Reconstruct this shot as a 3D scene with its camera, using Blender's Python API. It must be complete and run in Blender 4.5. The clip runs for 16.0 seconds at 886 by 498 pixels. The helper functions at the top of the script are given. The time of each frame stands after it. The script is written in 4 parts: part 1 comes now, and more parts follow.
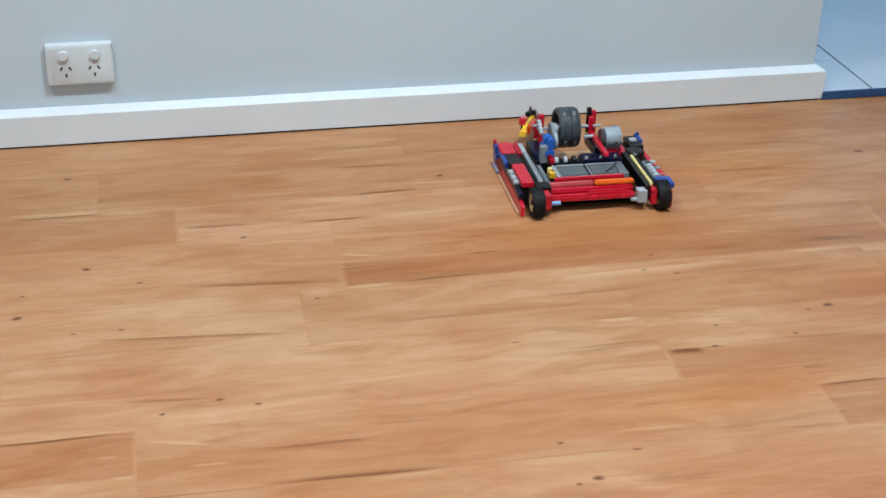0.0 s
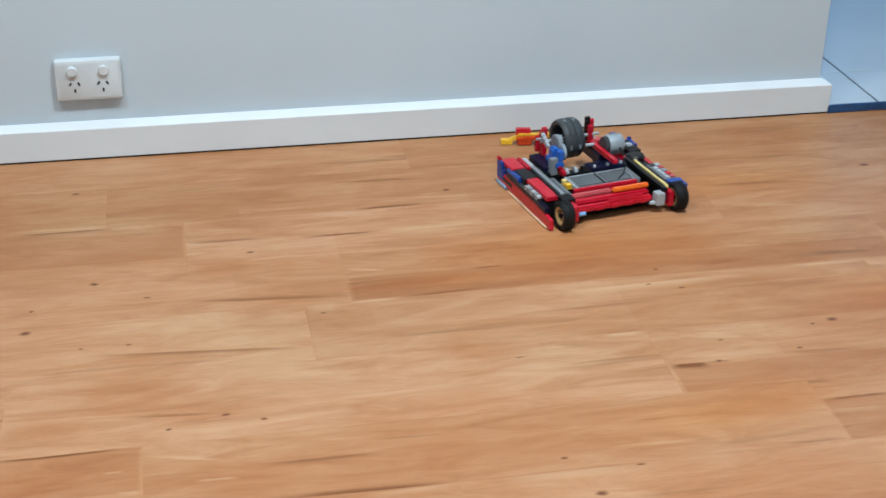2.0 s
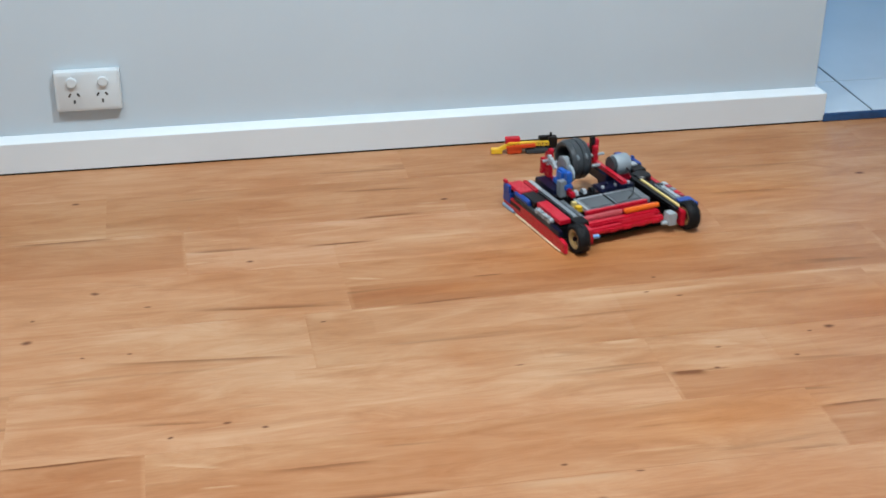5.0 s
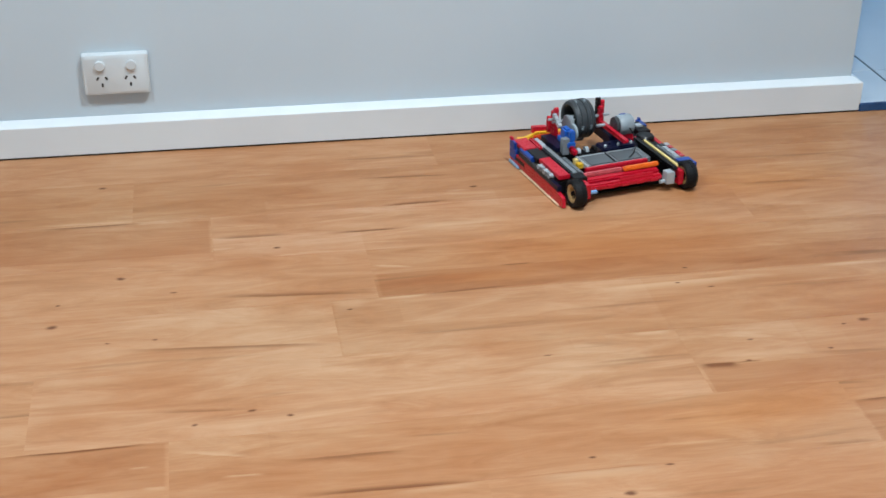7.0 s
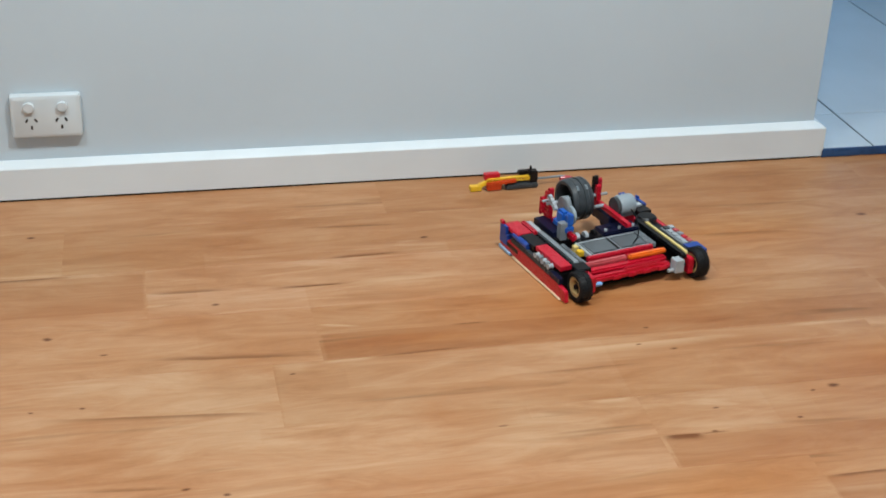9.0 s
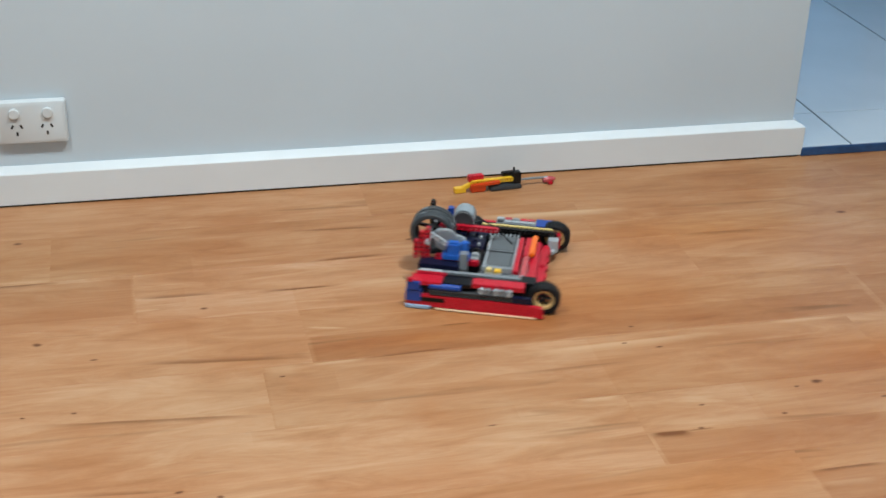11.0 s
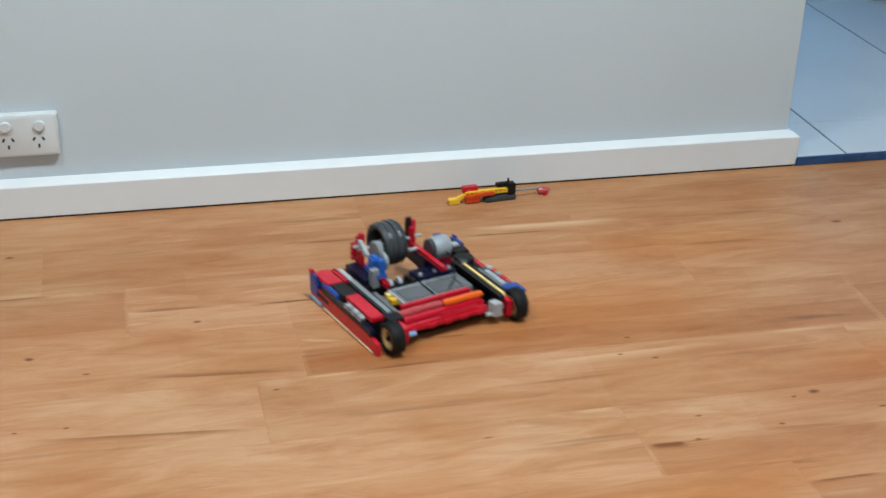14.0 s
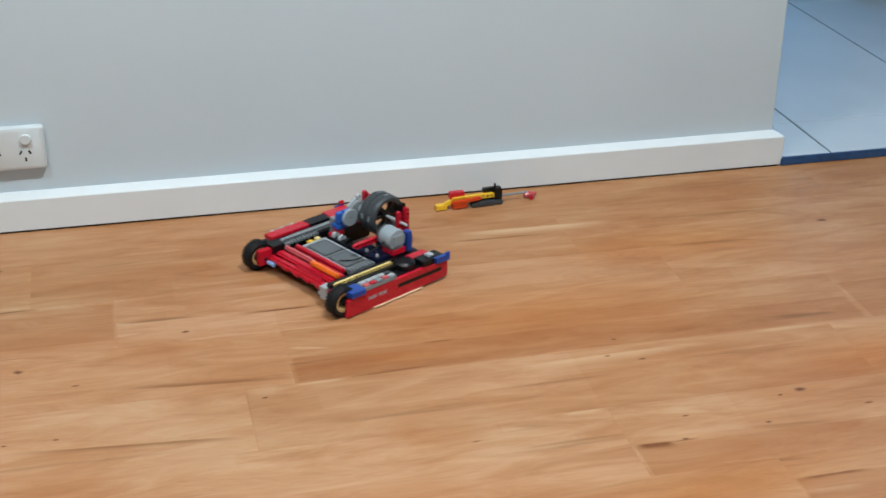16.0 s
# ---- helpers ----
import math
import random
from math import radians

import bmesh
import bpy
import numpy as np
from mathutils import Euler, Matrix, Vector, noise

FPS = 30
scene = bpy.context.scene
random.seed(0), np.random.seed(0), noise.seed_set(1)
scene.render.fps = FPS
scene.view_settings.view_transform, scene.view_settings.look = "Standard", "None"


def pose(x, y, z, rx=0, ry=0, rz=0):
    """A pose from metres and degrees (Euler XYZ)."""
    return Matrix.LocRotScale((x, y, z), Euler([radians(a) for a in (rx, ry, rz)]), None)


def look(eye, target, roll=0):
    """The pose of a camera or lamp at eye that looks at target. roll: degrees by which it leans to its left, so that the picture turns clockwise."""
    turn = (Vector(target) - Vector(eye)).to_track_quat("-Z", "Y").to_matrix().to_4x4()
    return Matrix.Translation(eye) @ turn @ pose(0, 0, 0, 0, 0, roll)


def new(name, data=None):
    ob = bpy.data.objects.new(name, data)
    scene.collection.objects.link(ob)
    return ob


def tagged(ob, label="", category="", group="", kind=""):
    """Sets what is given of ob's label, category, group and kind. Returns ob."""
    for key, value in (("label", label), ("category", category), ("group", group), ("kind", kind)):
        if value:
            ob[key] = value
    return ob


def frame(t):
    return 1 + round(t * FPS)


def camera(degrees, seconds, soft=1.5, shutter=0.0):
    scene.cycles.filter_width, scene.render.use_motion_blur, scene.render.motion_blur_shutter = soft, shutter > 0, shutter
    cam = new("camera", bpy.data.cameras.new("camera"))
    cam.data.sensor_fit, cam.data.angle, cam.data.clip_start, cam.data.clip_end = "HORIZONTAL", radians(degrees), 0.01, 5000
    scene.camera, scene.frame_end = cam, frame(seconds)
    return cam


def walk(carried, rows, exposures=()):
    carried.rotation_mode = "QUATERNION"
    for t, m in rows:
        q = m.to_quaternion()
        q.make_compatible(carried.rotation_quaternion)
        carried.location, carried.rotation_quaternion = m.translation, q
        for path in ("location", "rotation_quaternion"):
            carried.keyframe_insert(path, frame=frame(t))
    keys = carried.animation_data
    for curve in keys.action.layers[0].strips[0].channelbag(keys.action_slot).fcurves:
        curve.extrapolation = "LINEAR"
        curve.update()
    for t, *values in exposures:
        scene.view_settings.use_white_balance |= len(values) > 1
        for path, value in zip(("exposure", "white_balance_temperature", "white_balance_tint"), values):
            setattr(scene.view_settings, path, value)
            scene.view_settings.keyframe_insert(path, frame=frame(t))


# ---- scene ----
cam = camera(34.6, 16.0, soft=1.6, shutter=0.5)
PATH = [
    (0, (0.206, -2.474, 1.054), (0.571, -0.744, 0.119), 1.2),
    (0.5, (0.201, -2.481, 1.059), (0.571, -0.75, 0.129), 1.3),
    (1, (0.202, -2.477, 1.058), (0.579, -0.744, 0.134), 1.3),
    (1.5, (0.206, -2.481, 1.064), (0.57, -0.745, 0.139), 1.2),
    (2, (0.214, -2.481, 1.068), (0.564, -0.742, 0.143), 0.9),
    (2.5, (0.211, -2.463, 1.059), (0.564, -0.722, 0.14), 0.9),
    (3, (0.209, -2.467, 1.061), (0.561, -0.723, 0.148), 1.0),
    (3.5, (0.207, -2.474, 1.061), (0.567, -0.729, 0.152), 0.9),
    (4, (0.202, -2.494, 1.072), (0.565, -0.75, 0.162), 0.9),
    (6.5, (0.209, -2.475, 1.064), (0.543, -0.731, 0.142), 0.6),
    (7, (0.209, -2.469, 1.061), (0.527, -0.727, 0.133), 0.8),
    (7.5, (0.196, -2.486, 1.078), (0.506, -0.734, 0.165), 1.1),
    (8, (0.201, -2.432, 1.071), (0.467, -0.649, 0.206), 1.7),
    (8.5, (0.227, -2.378, 1.063), (0.552, -0.608, 0.19), 1.5),
    (9, (0.23, -2.336, 1.061), (0.622, -0.597, 0.155), 2.1),
    (9.5, (0.228, -2.334, 1.064), (0.621, -0.605, 0.139), 2.1),
    (10, (0.222, -2.343, 1.071), (0.636, -0.615, 0.152), 2.2),
    (12.5, (0.206, -2.35, 1.07), (0.637, -0.612, 0.18), 1.9),
    (13, (0.215, -2.33, 1.062), (0.654, -0.593, 0.174), 1.9),
    (13.5, (0.214, -2.331, 1.062), (0.659, -0.597, 0.171), 1.9),
    (14, (0.213, -2.339, 1.064), (0.647, -0.601, 0.176), 1.8),
    (14.5, (0.207, -2.341, 1.067), (0.648, -0.605, 0.177), 1.7),
    (15, (0.206, -2.343, 1.067), (0.668, -0.607, 0.188), 1.7),
    (15.5, (0.21, -2.345, 1.066), (0.674, -0.608, 0.191), 1.3),
    (16, (0.226, -2.352, 1.066), (0.666, -0.61, 0.187), 0.8),
]
walk(cam, [(t, look(eye, target, roll)) for t, eye, target, roll in PATH], [(0, 0.08, 6250, 7), (7.5, 0.09, 6300, 8), (8.05, -0.03, 6640, 7), (16, -0.03, 6640, 7)])

# ---- world, lights ----
world = bpy.data.worlds.new("world")
scene.world = world
world.use_nodes = True
wn = world.node_tree
sky = wn.nodes.new("ShaderNodeTexSky")
sky.sky_type, sky.sun_disc = "NISHITA", False
sky.sun_elevation, sky.sun_rotation = radians(12), radians(200)
sky.ozone_density = 4.0
wn.links.new(sky.outputs[0], wn.nodes["Background"].inputs[0])
wn.nodes["Background"].inputs[1].default_value = 0.15
scene.view_settings.exposure = 0.0


def area_lamp(x, y, z, size, power, colour):
    data = bpy.data.lights.new("ceiling_lamp", "AREA")
    data.shape, data.size, data.energy, data.color = "DISK", size, power, colour
    ob = new("ceiling_lamp", data)
    ob.location = (x, y, z)
    return ob


CEILING = 2.45
LAMPS = [(0.95, -1.20, 50), (-0.45, -1.20, 27.5), (0.35, -3.3, 12)]
for lx, ly, lp in LAMPS:
    area_lamp(lx, ly, CEILING - 0.085, 0.34, lp, (0.87, 0.945, 1.0))


# daylight in the kitchen window's opening
day = bpy.data.lights.new("window_daylight", "AREA")
day.shape, day.size, day.size_y, day.energy, day.color = "RECTANGLE", 2.2, 1.7, 42, (0.17, 0.54, 1.0)
day_ob = new("window_daylight", day)
day_ob.matrix_world = look((2.75, 2.46, 1.22), (2.75, 0.0, 1.0))


# ---- materials ----
def material(name):
    m = bpy.data.materials.new(name)
    m.use_nodes = True
    return m, m.node_tree, m.node_tree.nodes["Principled BSDF"]


def node(tree, kind, **inputs):
    n = tree.nodes.new(kind)
    for key, value in inputs.items():
        n.inputs[key].default_value = value
    return n


def ramp(tree, source, stops):
    r = tree.nodes.new("ShaderNodeValToRGB")
    while len(r.color_ramp.elements) < len(stops):
        r.color_ramp.elements.new(0.5)
    for e, (p, c) in zip(r.color_ramp.elements, stops):
        e.position, e.color = p, (*c, 1)
    tree.links.new(source, r.inputs[0])
    return r


def bump(tree, bsdf, source, strength, distance):
    b = node(tree, "ShaderNodeBump", Strength=strength, Distance=distance)
    tree.links.new(source, b.inputs["Height"])
    tree.links.new(b.outputs[0], bsdf.inputs["Normal"])


def coords(tree, scale, kind="Object"):
    c = tree.nodes.new("ShaderNodeTexCoord")
    m = tree.nodes.new("ShaderNodeMapping")
    m.inputs["Scale"].default_value = scale
    tree.links.new(c.outputs[kind], m.inputs[0])
    return m


def plain(name, colour, rough, vary=0.06, scale=60.0, relief=0.02, metal=0.0, coat=0.0, shine=0.5):
    """Paint or plastic: a colour with faint mottling, scuffs in the gloss and fine relief."""
    m, t, b = material(name)
    c = coords(t, (1, 1, 1))
    big = node(t, "ShaderNodeTexNoise", Scale=scale, Detail=4.0)
    fine = node(t, "ShaderNodeTexNoise", Scale=scale * 9, Detail=3.0)
    for n in (big, fine):
        t.links.new(c.outputs[0], n.inputs["Vector"])
    lo, hi = ([v * (1 - vary) for v in colour], [min(1, v * (1 + vary)) for v in colour])
    r = ramp(t, big.outputs[0], [(0.3, lo), (0.7, hi)])
    t.links.new(r.outputs[0], b.inputs["Base Color"])
    g = node(t, "ShaderNodeMapRange")
    g.inputs["To Min"].default_value, g.inputs["To Max"].default_value = rough * 0.8, min(1, rough * 1.25)
    t.links.new(fine.outputs[0], g.inputs[0])
    t.links.new(g.outputs[0], b.inputs["Roughness"])
    b.inputs["Metallic"].default_value, b.inputs["Coat Weight"].default_value = metal, coat
    b.inputs["Specular IOR Level"].default_value = shine
    bump(t, b, fine.outputs[0], relief, 0.002)
    return m


STAVE = 0.05
# knots: x, y, half length, half width
KNOTS_FAR = [(0.065, -0.501, 0.010, 0.007), (-0.023, -0.571, 0.006, 0.004), (-0.030, -0.634, 0.012, 0.008), (0.311, -0.433, 0.009, 0.005), (0.145, -0.556, 0.008, 0.003), (0.668, -0.252, 0.010, 0.006),
             (0.028, -0.166, 0.012, 0.006), (0.912, -0.642, 0.007, 0.003), (0.960, -0.661, 0.010, 0.003), (0.938, -0.597, 0.007, 0.003), (1.452, -0.270, 0.014, 0.007), (0.401, -0.646, 0.007, 0.003)]
KNOTS_NEAR = [(0.052, -0.691, 0.006, 0.003), (0.118, -0.690, 0.006, 0.003), (0.245, -0.891, 0.009, 0.004), (0.295, -0.909, 0.008, 0.004), (0.169, -0.913, 0.007, 0.004), (0.661, -1.062, 0.008, 0.004),
              (0.753, -1.091, 0.009, 0.003), (0.688, -1.140, 0.012, 0.007), (0.660, -1.148, 0.006, 0.003), (1.149, -0.791, 0.013, 0.007), (1.114, -0.799, 0.006, 0.003), (0.962, -0.820, 0.008, 0.003),
              (1.065, -0.859, 0.006, 0.003), (0.939, -0.874, 0.007, 0.003), (0.665, -0.817, 0.010, 0.002), (1.228, -0.844, 0.009, 0.003)]
# streaks along the grain, one edge crisp and the other fading: x, y, half length, depth across, turn, strength
DARKS_FAR = [(0.013, -0.3115, 0.100, -0.011, 0.3, 0.6), (0.274, -0.3895, 0.075, 0.012, -1.0, 0.5), (0.464, -0.396, 0.065, 0.008, 0.0, 0.75), (0.557, -0.305, 0.076, 0.011, 2.5, 0.6),
             (0.556, -0.196, 0.095, 0.009, -2.0, 0.5), (0.321, -0.592, 0.150, 0.014, -5.0, 0.5), (0.678, -0.5425, 0.036, -0.005, 0.9, 0.65), (0.592, -0.616, 0.075, 0.007, 2.9, 0.6),
             (0.820, -0.693, 0.110, -0.009, 1.2, 0.3), (0.860, -0.2155, 0.110, -0.007, -1.0, 0.6), (1.212, -0.309, 0.095, -0.014, -1.4, 0.35)]
DARKS_NEAR = [(0.223, -0.7245, 0.175, -0.011, -5.0, 0.5), (0.027, -0.947, 0.105, -0.006, 1.0, 0.85), (0.363, -1.009, 0.090, -0.010, 0.0, 0.5), (0.401, -1.0865, 0.125, 0.011, -1.0, 0.7),
              (0.895, -0.875, 0.036, -0.017, -3.0, 0.9), (0.936, -0.8755, 0.026, -0.004, 1.5, 0.55), (1.097, -0.9905, 0.065, -0.008, 0.5, 0.65), (0.996, -1.0835, 0.050, 0.009, -1.5, 0.35), (0.179, -0.883, 0.075, 0.008, -5.0, 0.4)]
PALES_FAR = [(0.484, -0.520, 0.036, -0.009, -12.0, 0.8), (0.615, -0.394, 0.110, 0.020, 2.5, 0.7), (0.010, -0.3045, 0.096, 0.010, -1.0, 0.7), (0.484, -0.619, 0.048, -0.010, 1.0, 0.7),
             (1.214, -0.619, 0.068, -0.012, -1.0, 0.7), (0.909, -0.6380, 0.180, -0.022, 2.0, 0.8), (0.404, -0.620, 0.032, -0.041, -2.0, 0.4), (0.931, -0.188, 0.165, -0.026, -1.0, 1.25)]
PALES_NEAR = [(0.827, -0.778, 0.038, -0.014, 1.0, 0.75), (0.954, -0.861, 0.110, 0.022, -4.0, 0.5), (0.194, -0.983, 0.050, 0.010, -14.0, 0.7), (0.229, -1.0295, 0.030, -0.006, -3.0, 0.7),
              (0.118, -1.038, 0.020, -0.009, -3.0, 0.6), (0.098, -0.994, 0.016, -0.006, 0.0, 0.6), (0.285, -0.921, 0.130, 0.030, 5.0, 0.45), (0.459, -1.0915, 0.065, -0.013, 1.5, 0.5),
              (0.665, -1.091, 0.105, -0.022, -0.6, 0.65), (0.019, -0.781, 0.070, -0.028, -1.0, 0.35), (1.082, -1.018, 0.050, -0.015, -1.0, 0.45)]
RUSTY = [(0.84, -0.50, 0.40, 0.16, 0), (0.93, -0.99, 0.28, 0.08, 8), (0.62, -0.575, 0.18, 0.035, 0), (1.15, -0.30, 0.30, 0.10, 0), (1.30, -0.72, 0.20, 0.10, 0)]
SANDY = [(0.36, -0.70, 0.50, 0.30, 0), (0.75, -0.80, 0.45, 0.16, 0), (0.0, -0.30, 0.45, 0.20, 0)]
# stave pieces: x0, x1, y0, y1
DARK_STAVES = [(-0.70, 0.208, -0.435, -0.318), (0.452, 1.353, -0.614, -0.545), (-0.77, 0.135, -1.040, -0.947), (0.866, 1.30, -0.945, -0.880), (1.042, 1.60, -1.085, -0.992), (1.36, 1.80, -0.617, -0.50)]
PALE_STAVES = [(0.378, 0.860, -0.770, -0.620), (0.209, 0.450, -0.470, -0.386), (0.862, 1.04, -0.870, -0.775), (0.30, 0.70, -0.33, -0.26)]


def wood_material(top, low):
    """Timber boards of the row between two seams: long grain, broad tone drift, knots and streaks; each board with its own tone."""
    m, t, b = material("timber_floor")

    def inside(rows, margin):
        return [r for r in rows if low - margin - (r[3] if margin == 0 else 0) < r[1] < top + margin + (r[3] if margin == 0 else 0)]

    def overlapping(rows):
        return [r for r in rows if r[2] < top and r[3] > low]

    info = t.nodes.new("ShaderNodeObjectInfo")
    tc = t.nodes.new("ShaderNodeTexCoord")
    shift = node(t, "ShaderNodeVectorMath")
    shift.operation = "MULTIPLY_ADD"
    t.links.new(info.outputs["Random"], shift.inputs[0])
    shift.inputs[1].default_value = (37.0, 61.0, 19.0)
    t.links.new(tc.outputs["Object"], shift.inputs[2])

    geo = t.nodes.new("ShaderNodeNewGeometry")

    def grain(sx, sy, scale, detail, rough=0.55, twist=0.6, source=shift.outputs[0]):
        mp = t.nodes.new("ShaderNodeMapping")
        mp.inputs["Scale"].default_value = (sx, sy, 1)
        t.links.new(source, mp.inputs[0])
        n = node(t, "ShaderNodeTexNoise", Scale=scale, Detail=detail, Roughness=rough, Distortion=twist)
        t.links.new(mp.outputs[0], n.inputs["Vector"])
        return n

    broad, mid, fine, streak, pale = (grain(1.2, 2.6, 2.4, 4, 0.55, 0.5, geo.outputs["Position"]), grain(1, 5.0, 5.5, 7, 0.66, 1.0), grain(1, 12, 26, 4),
                                      grain(1, 15, 2.8, 2, 0.5, 0.5), grain(1, 11, 2.6, 3, 0.55, 1.1))
    # three staves to a board, each piece of a stave with its own tone
    staves = node(t, "ShaderNodeTexBrick", Scale=1.0)
    staves.inputs["Color1"].default_value, staves.inputs["Color2"].default_value = (0, 0, 0, 1), (1, 1, 1, 1)
    staves.inputs["Mortar Size"].default_value, staves.inputs["Brick Width"].default_value, staves.inputs["Row Height"].default_value = 0.0, 0.36, 0.0517
    staves.offset = 0.37
    soft = t.nodes.new("ShaderNodeVectorMath")
    soft.operation = "MULTIPLY_ADD"
    t.links.new(mid.outputs["Color"], soft.inputs[0])
    soft.inputs[1].default_value = (0.0, 0.008, 0.0)
    drift = t.nodes.new("ShaderNodeVectorMath")
    drift.operation = "MULTIPLY_ADD"
    t.links.new(info.outputs["Random"], drift.inputs[0])
    drift.inputs[1].default_value = (23.0, 0.0517 * 60, 0.0)
    t.links.new(tc.outputs["Object"], drift.inputs[2])
    t.links.new(drift.outputs[0], soft.inputs[2])
    t.links.new(soft.outputs[0], staves.inputs["Vector"])
    blend = node(t, "ShaderNodeMix")
    blend.inputs["Factor"].default_value = STAVE
    t.links.new(mid.outputs[0], blend.inputs["A"])
    t.links.new(staves.outputs["Color"], blend.inputs["B"])
    tone = ramp(t, blend.outputs["Result"], [(0.24, (0.330, 0.146, 0.058)), (0.47, (0.430, 0.218, 0.103)), (0.74, (0.510, 0.303, 0.168))])
    orange = ramp(t, broad.outputs[0], [(0.36, (0.80, 0.58, 0.38)), (0.60, (1, 1, 1))])
    own = ramp(t, info.outputs["Random"], [(0.0, (0.90, 0.85, 0.80)), (0.5, (1, 1, 1)), (1.0, (1.0, 1.0, 1.04))])

    def mix(kind, a, c, fac=1.0):
        x = t.nodes.new("ShaderNodeMix")
        x.data_type, x.blend_type = "RGBA", kind
        x.inputs["Factor"].default_value = fac
        t.links.new(a, x.inputs["A"])
        if isinstance(c, tuple):
            x.inputs["B"].default_value = (*c, 1)
        else:
            t.links.new(c, x.inputs["B"])
        return x

    a = mix("MULTIPLY", tone.outputs[0], own.outputs[0], 0.8)
    a = mix("MULTIPLY", a.outputs["Result"], orange.outputs[0], 0.55)
    f = ramp(t, fine.outputs[0], [(0.3, (0.84, 0.80, 0.76)), (0.65, (1.06, 1.06, 1.06))])
    a = mix("MULTIPLY", a.outputs["Result"], f.outputs[0], 0.30)
    dark = mix("MIX", a.outputs["Result"], (0.17, 0.075, 0.028))
    d = ramp(t, streak.outputs[0], [(0.66, (0, 0, 0)), (0.78, (0.55, 0.55, 0.55))])
    t.links.new(d.outputs[0], dark.inputs["Factor"])
    light = mix("MIX", dark.outputs["Result"], (0.60, 0.40, 0.235))
    p = ramp(t, pale.outputs[0], [(0.66, (0, 0, 0)), (0.80, (0.45, 0.45, 0.45))])
    t.links.new(p.outputs[0], light.inputs["Factor"])

    # knots, streaks and stave pieces at their places, with ragged edges
    ragged = t.nodes.new("ShaderNodeTexNoise")
    ragged.inputs["Scale"].default_value, ragged.inputs["Detail"].default_value = 22.0, 5.0
    along = t.nodes.new("ShaderNodeMapping")
    along.inputs["Scale"].default_value = (1.0, 3.5, 1.0)
    t.links.new(geo.outputs["Position"], along.inputs[0])
    t.links.new(along.outputs[0], ragged.inputs["Vector"])
    wob = t.nodes.new("ShaderNodeVectorMath")
    wob.operation = "MULTIPLY_ADD"
    wob.inputs[1].default_value = (0.016, 0.0040, 0.0)
    t.links.new(ragged.outputs["Color"], wob.inputs[0])
    back = t.nodes.new("ShaderNodeVectorMath")
    back.operation = "SUBTRACT"
    back.inputs[1].default_value = (0.008, 0.0020, 0.0)
    t.links.new(geo.outputs["Position"], back.inputs[0])
    t.links.new(back.outputs[0], wob.inputs[2])

    def larger(one, other):
        """The larger of two masks; the first may be missing."""
        if one is None:
            return other
        m = t.nodes.new("ShaderNodeMath")
        m.operation = "MAXIMUM"
        t.links.new(one, m.inputs[0])
        t.links.new(other, m.inputs[1])
        return m.outputs[0]

    def fade(value, inner, most):
        r = t.nodes.new("ShaderNodeMapRange")
        r.interpolation_type = "SMOOTHSTEP"
        for key, v in (("From Min", inner), ("From Max", 1.0), ("To Min", most), ("To Max", 0.0)):
            r.inputs[key].default_value = v
        t.links.new(value, r.inputs[0])
        return r.outputs[0]

    def spots(rows, most, inner=0.15):
        found = None
        for x, y, lx, ly, *rest in rows:
            m = t.nodes.new("ShaderNodeMapping")
            m.vector_type = "TEXTURE"
            m.inputs["Location"].default_value, m.inputs["Rotation"].default_value, m.inputs["Scale"].default_value = (x, y, 0), (0, 0, radians(rest[0] if rest else 0)), (lx, ly, 1)
            t.links.new(wob.outputs[0], m.inputs[0])
            n = t.nodes.new("ShaderNodeVectorMath")
            n.operation = "LENGTH"
            t.links.new(m.outputs[0], n.inputs[0])
            found = larger(found, fade(n.outputs["Value"], inner, most))
        return found

    def lines(rows, share):
        found = None
        for x, y, length, depth, turn, most in rows:
            m = t.nodes.new("ShaderNodeMapping")
            m.vector_type = "TEXTURE"
            m.inputs["Location"].default_value, m.inputs["Rotation"].default_value, m.inputs["Scale"].default_value = (x, y, 0), (0, 0, radians(turn)), (length, depth, 1)
            t.links.new(wob.outputs[0], m.inputs[0])
            q = t.nodes.new("ShaderNodeSeparateXYZ")
            t.links.new(m.outputs[0], q.inputs[0])
            ends = t.nodes.new("ShaderNodeMath")
            ends.operation = "ABSOLUTE"
            t.links.new(q.outputs[0], ends.inputs[0])
            crisp = t.nodes.new("ShaderNodeMapRange")
            crisp.inputs["From Min"].default_value, crisp.inputs["From Max"].default_value = -0.16, 0.04
            t.links.new(q.outputs[1], crisp.inputs[0])
            soft_side = fade(q.outputs[1], 0.1, 1.0)
            both = t.nodes.new("ShaderNodeMath")
            both.operation = "MULTIPLY"
            t.links.new(crisp.outputs[0], both.inputs[0])
            t.links.new(soft_side, both.inputs[1])
            tips = fade(ends.outputs[0], 0.3, most * share)
            whole = t.nodes.new("ShaderNodeMath")
            whole.operation = "MULTIPLY"
            t.links.new(both.outputs[0], whole.inputs[0])
            t.links.new(tips, whole.inputs[1])
            found = larger(found, whole.outputs[0])
        return found

